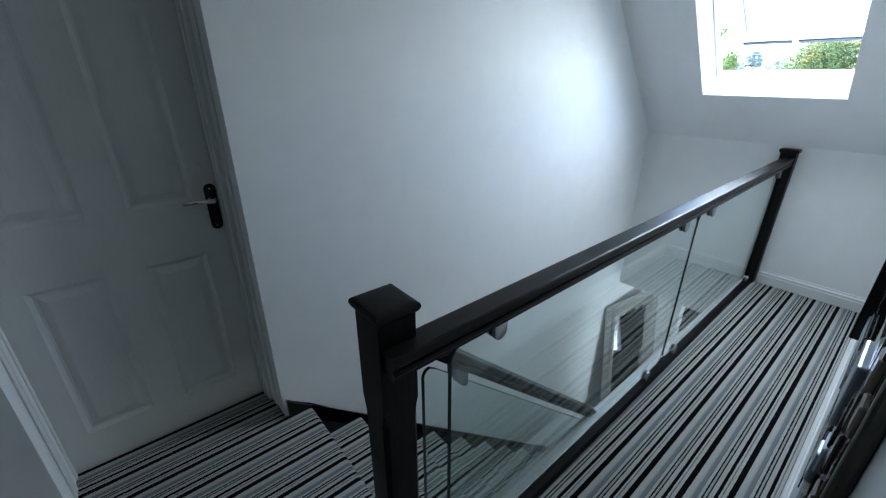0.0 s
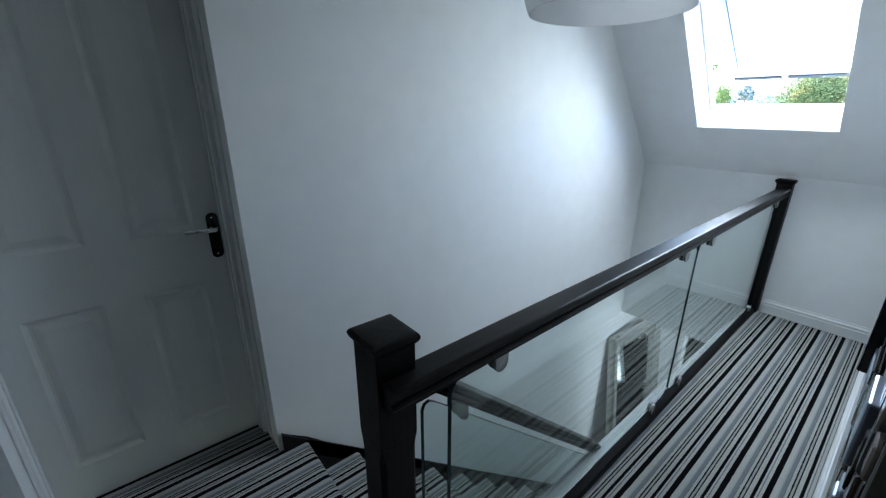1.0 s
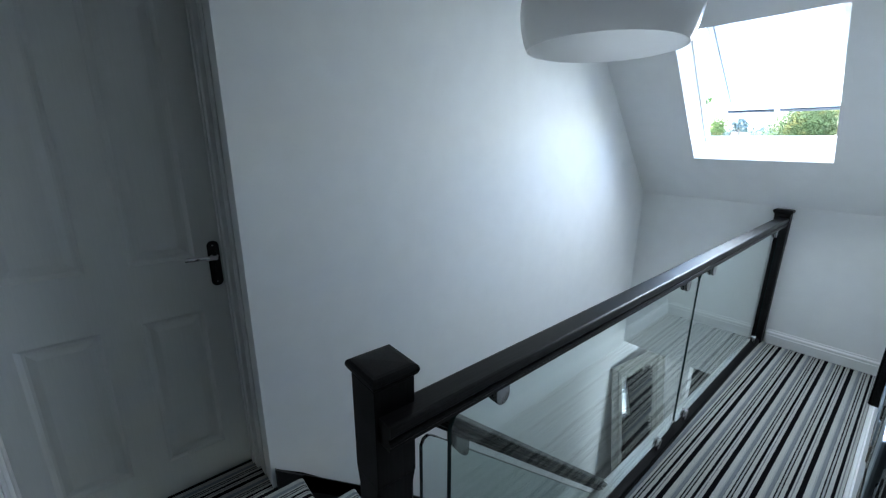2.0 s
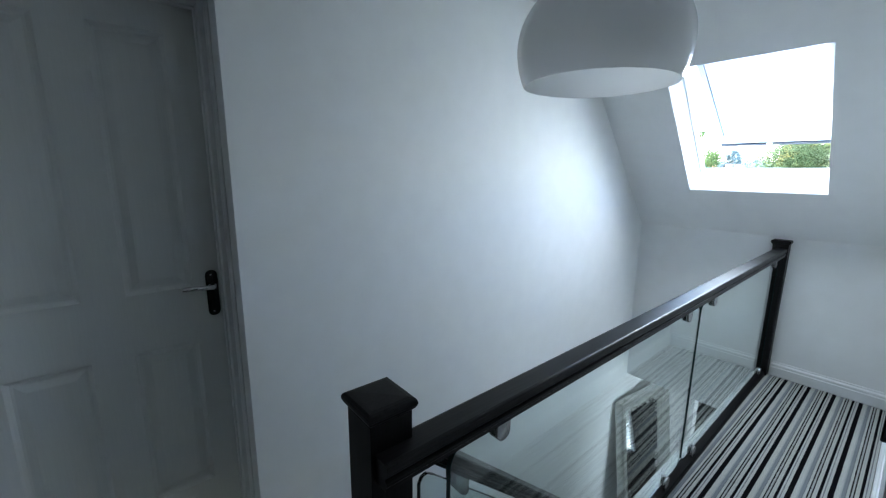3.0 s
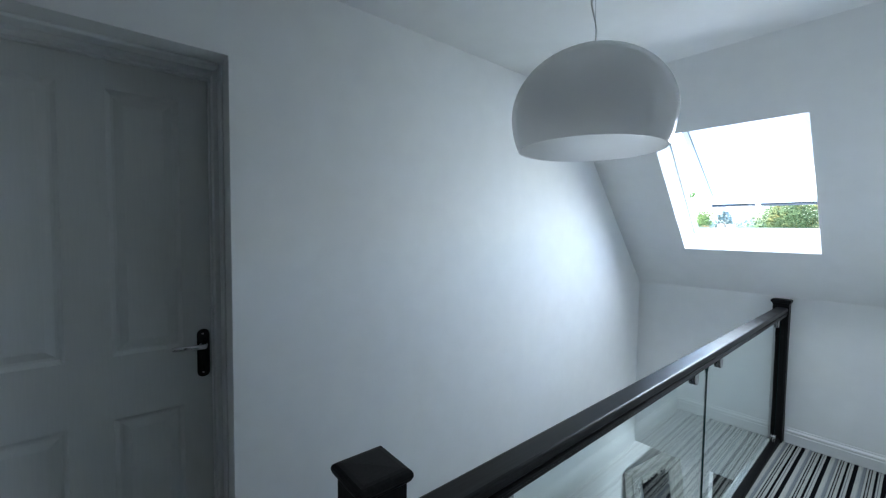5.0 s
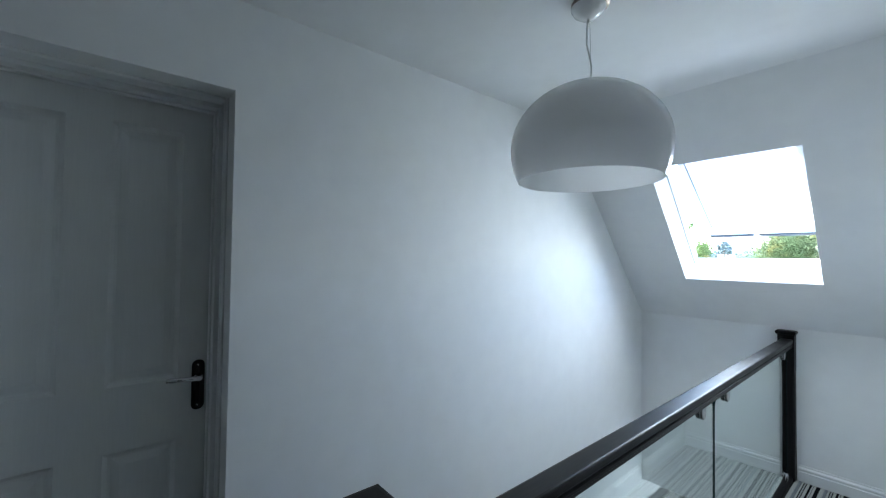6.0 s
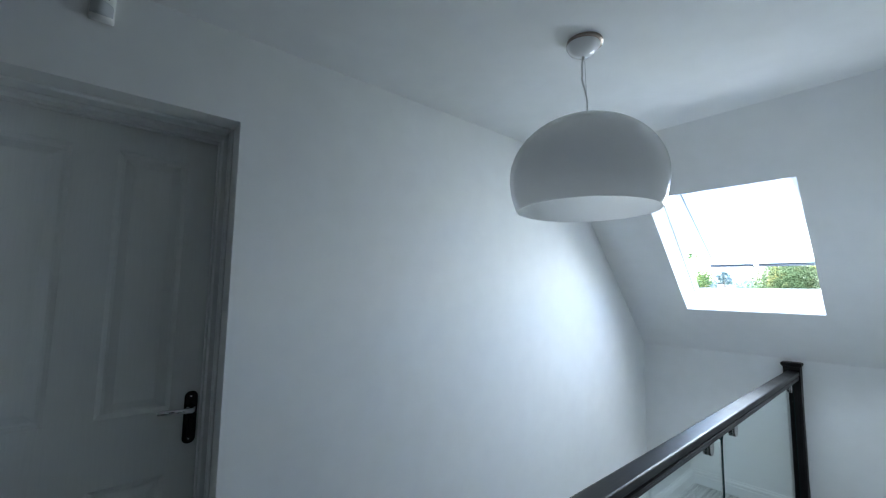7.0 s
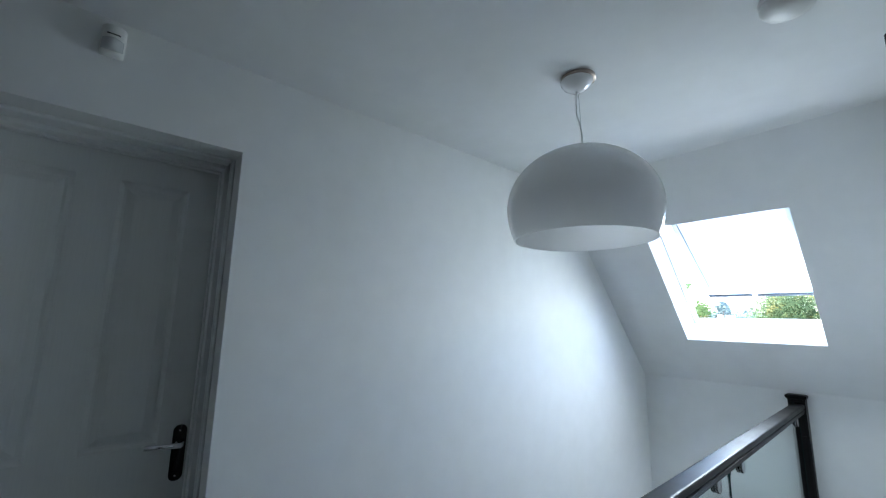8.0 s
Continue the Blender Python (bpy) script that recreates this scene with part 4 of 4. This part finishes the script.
# added glowing board; it makes the bright bands between the slats
solid("glow_board", box(HALL_X + 0.9, HALL_X + 0.92, HY0 - 0.9, HY1 + 0.9, LOWER_Z - 1.2, -1.3), GLOW, "glowing board outside the hall window, standing in for daylight", "backdrop", "structure")

# fill lamp added out of view to brighten the lower hall
hall_fill = bpy.data.lights.new("hall_fill_light", "AREA")
hall_fill.shape, hall_fill.size, hall_fill.size_y = "RECTANGLE", 0.56, 0.7
hall_fill.energy, hall_fill.color = 0.68, (0.90, 0.96, 1.0)
hall_fill_lamp = new("hall_fill_light", hall_fill)
hall_fill_lamp.matrix_world = look((HALL_X - 0.01, 3.39, -0.92), (HALL_X - 1.0, 3.39, -0.92))
# invented window frame round that lamp; the wall behind has no opening
hf = thing("fill_lamp_frame", "made-up white window frame on solid wall round the hall fill lamp", "window", (HALL_X, 3.39, -1.05), kind="structure")
for y0, y1, z0, z1 in ((3.04, 3.10, -1.36, -0.48), (3.68, 3.74, -1.36, -0.48), (3.10, 3.68, -1.36, -1.29), (3.10, 3.68, -0.55, -0.48)):
    part("window_frame", box(HALL_X - 0.03, HALL_X - 0.001, y0, y1, z0, z1, 0.003), UPVC, hf)

# end wall of the hall with an open doorway into a dark room
END_Y, DX0, DX1, DTOP = 3.80, 0.36, 1.24, -0.76
bm = bmesh.new()
bm_box(bm, 0.0, DX0, END_Y, END_Y + 0.1, LOWER_Z, -0.41)
bm_box(bm, DX1, HALL_X, END_Y, END_Y + 0.1, LOWER_Z, -0.41)
bm_box(bm, DX0, DX1, END_Y, END_Y + 0.1, DTOP, -0.41)
solid("wall_hall_north", bm, WALL, "white end wall of the lower hall", "wall", "structure")
hd = thing("door_2", "white architrave round an open doorway to a dark room", "doorway", ((DX0 + DX1) / 2, END_Y, LOWER_Z), kind="structure")
for x0, x1, z0, z1 in ((DX0 - 0.042, DX0 + 0.004, LOWER_Z, DTOP + 0.055), (DX1 - 0.004, DX1 + 0.055, LOWER_Z, DTOP + 0.055), (DX0 + 0.004, DX1 - 0.004, DTOP - 0.004, DTOP + 0.055)):
    part("architrave", box(x0, x1, END_Y - 0.016, END_Y - 0.001, z0, z1, 0.004), GLOSSWHITE, hd)
# these two walls get their gloom from the colour
solid("wall_back_room", box(0.0, 0.02, END_Y + 0.102, 6.498, LOWER_Z, -0.41), DARKENED, "wall of the dark room beyond the hall, gloom put into its colour", "wall", "structure")
solid("wall_back_room_end", box(0.021, HALL_X - 0.001, 6.46, 6.498, LOWER_Z, -0.41), DARKENED, "end wall of the dark room, gloom put into its colour", "wall", "structure")

# ---- outdoors ----
GROUND_Z = -5.4
solid("ground", box(-900, 900, 5.9 - 1.2, 1500, GROUND_Z - 0.5, GROUND_Z), GRASS, "grassy gardens reaching to the horizon", "ground", "structure")


def tree(at, height, spread, leaves, mat, seed, label, size=0.12):
    rng = random.Random(seed)
    x, y, z = at
    t = thing("tree", label, "tree", at, "garden trees")
    crown_z = z + height * 0.62
    limbs = bmesh.new()
    trunk = [(x + 0.06 * math.sin(k), y + 0.05 * math.cos(k * 1.7), z + height * 0.72 * k / 6) for k in range(7)]
    tips = []
    part("trunk", tube(trunk, [0.16 * height / 7 * (1 - 0.11 * k) for k in range(7)], 10), BARK, t, smooth=True)
    me_v, me_f = [], []
    for k in range(26):
        a, up = rng.uniform(0, 6.28), rng.uniform(-0.35, 1.0)
        rr = spread * math.sqrt(max(0.05, 1 - (up * 0.9) ** 2)) * rng.uniform(0.45, 1.0)
        tip = Vector((x + rr * math.cos(a), y + rr * math.sin(a), crown_z + up * height * 0.36))
        tips.append(tip)
        s = Vector(trunk[rng.randint(3, 6)])
        midp = (s + tip) / 2 + Vector((0, 0, 0.15 * spread))
        b2 = tube([tuple(s), tuple(midp), tuple(tip)], [0.05, 0.03, 0.01], 6)
        tmp = bpy.data.meshes.new("limb")
        b2.to_mesh(tmp)
        b2.free()
        limbs.from_mesh(tmp)
        bpy.data.meshes.remove(tmp)
    part("limbs", limbs, BARK, t)
    for k in range(leaves):
        c = rng.choice(tips) + Vector((rng.gauss(0, 0.24), rng.gauss(0, 0.24), rng.gauss(0, 0.2))) * spread
        u = Vector((rng.gauss(0, 1), rng.gauss(0, 1), rng.gauss(0, 0.6))).normalized() * size * rng.uniform(0.6, 1.4)
        v = u.orthogonal().normalized() * size * 0.45
        i = len(me_v)
        me_v += [c - u, c + v + u * 0.1, c + u, c - v + u * 0.1]
        me_f.append((i, i + 1, i + 2, i + 3))
    me = bpy.data.meshes.new("crown")
    me.from_pydata([tuple(p - Vector(at)) for p in me_v], [], me_f)
    me.materials.append(mat)
    cr = new("crown", me)
    cr.parent = t
    return t


def toward(angle, dist):
    """A spot on the ground, by the angle west of north and the distance from the landing."""
    return (1.5 - dist * math.sin(radians(angle)), -0.34 + dist * math.cos(radians(angle)), GROUND_Z)


tree(toward(7.4, 14), 7.7, 1.35, 170000, LEAF_YELLOW, 3, "broad fruit tree with green and yellowing leaves", 0.021)
tree(toward(18.4, 9), 7.75, 0.30, 3200, LEAF_GREEN, 4, "slim sparse green garden tree close to the house", 0.03)
tree(toward(17.9, 8.6), 7.4, 0.28, 24000, LEAF_GREEN, 9, "small leafy green tree close to the house", 0.017)
tree(toward(11.4, 26), 7.4, 1.3, 26000, LEAF_GREEN, 6, "low rounded green garden tree further off", 0.045)
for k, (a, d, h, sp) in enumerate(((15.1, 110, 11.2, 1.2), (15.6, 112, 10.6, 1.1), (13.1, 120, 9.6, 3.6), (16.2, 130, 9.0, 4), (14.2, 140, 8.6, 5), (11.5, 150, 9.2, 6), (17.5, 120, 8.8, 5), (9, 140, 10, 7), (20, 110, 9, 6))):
    tree(toward(a, d), h, sp, 2200, LEAF_HAZED, 20 + k, "distant tree beyond the gardens, leaves paled for haze", 0.35)


def house(angle, dist, w, h):
    x, y, z = toward(angle, dist)
    hs = thing("house", "distant brick house with a tiled gable roof", "house", (x, y, z), "distant houses")
    part("wall", box(x - w / 2, x + w / 2, y, y + 7, z, z + h), BRICK, hs)
    part("roof", prism([(y - 0.4, z + h), (y + 3.5, z + h + 2.3), (y + 7.4, z + h)], "x", x - w / 2 - 0.3, x + w / 2 + 0.3), ROOFTILE, hs)
    for k in range(3):
        wx = x - w / 2 + w * (k + 0.5) / 3
        part("window", box(wx - 0.5, wx + 0.5, y - 0.03, y - 0.002, z + h - 1.7, z + h - 0.5), DARKPANE, hs)
    part("chimney", box(x - w / 4, x - w / 4 + 0.8, y + 3, y + 3.8, z + h + 1.4, z + h + 3.1), BRICK, hs)


house(16.6, 60, 8, 4.9)
house(14.0, 66, 8, 4.7)
house(19.2, 70, 9, 4.9)
house(15.3, 85, 7, 5.1)
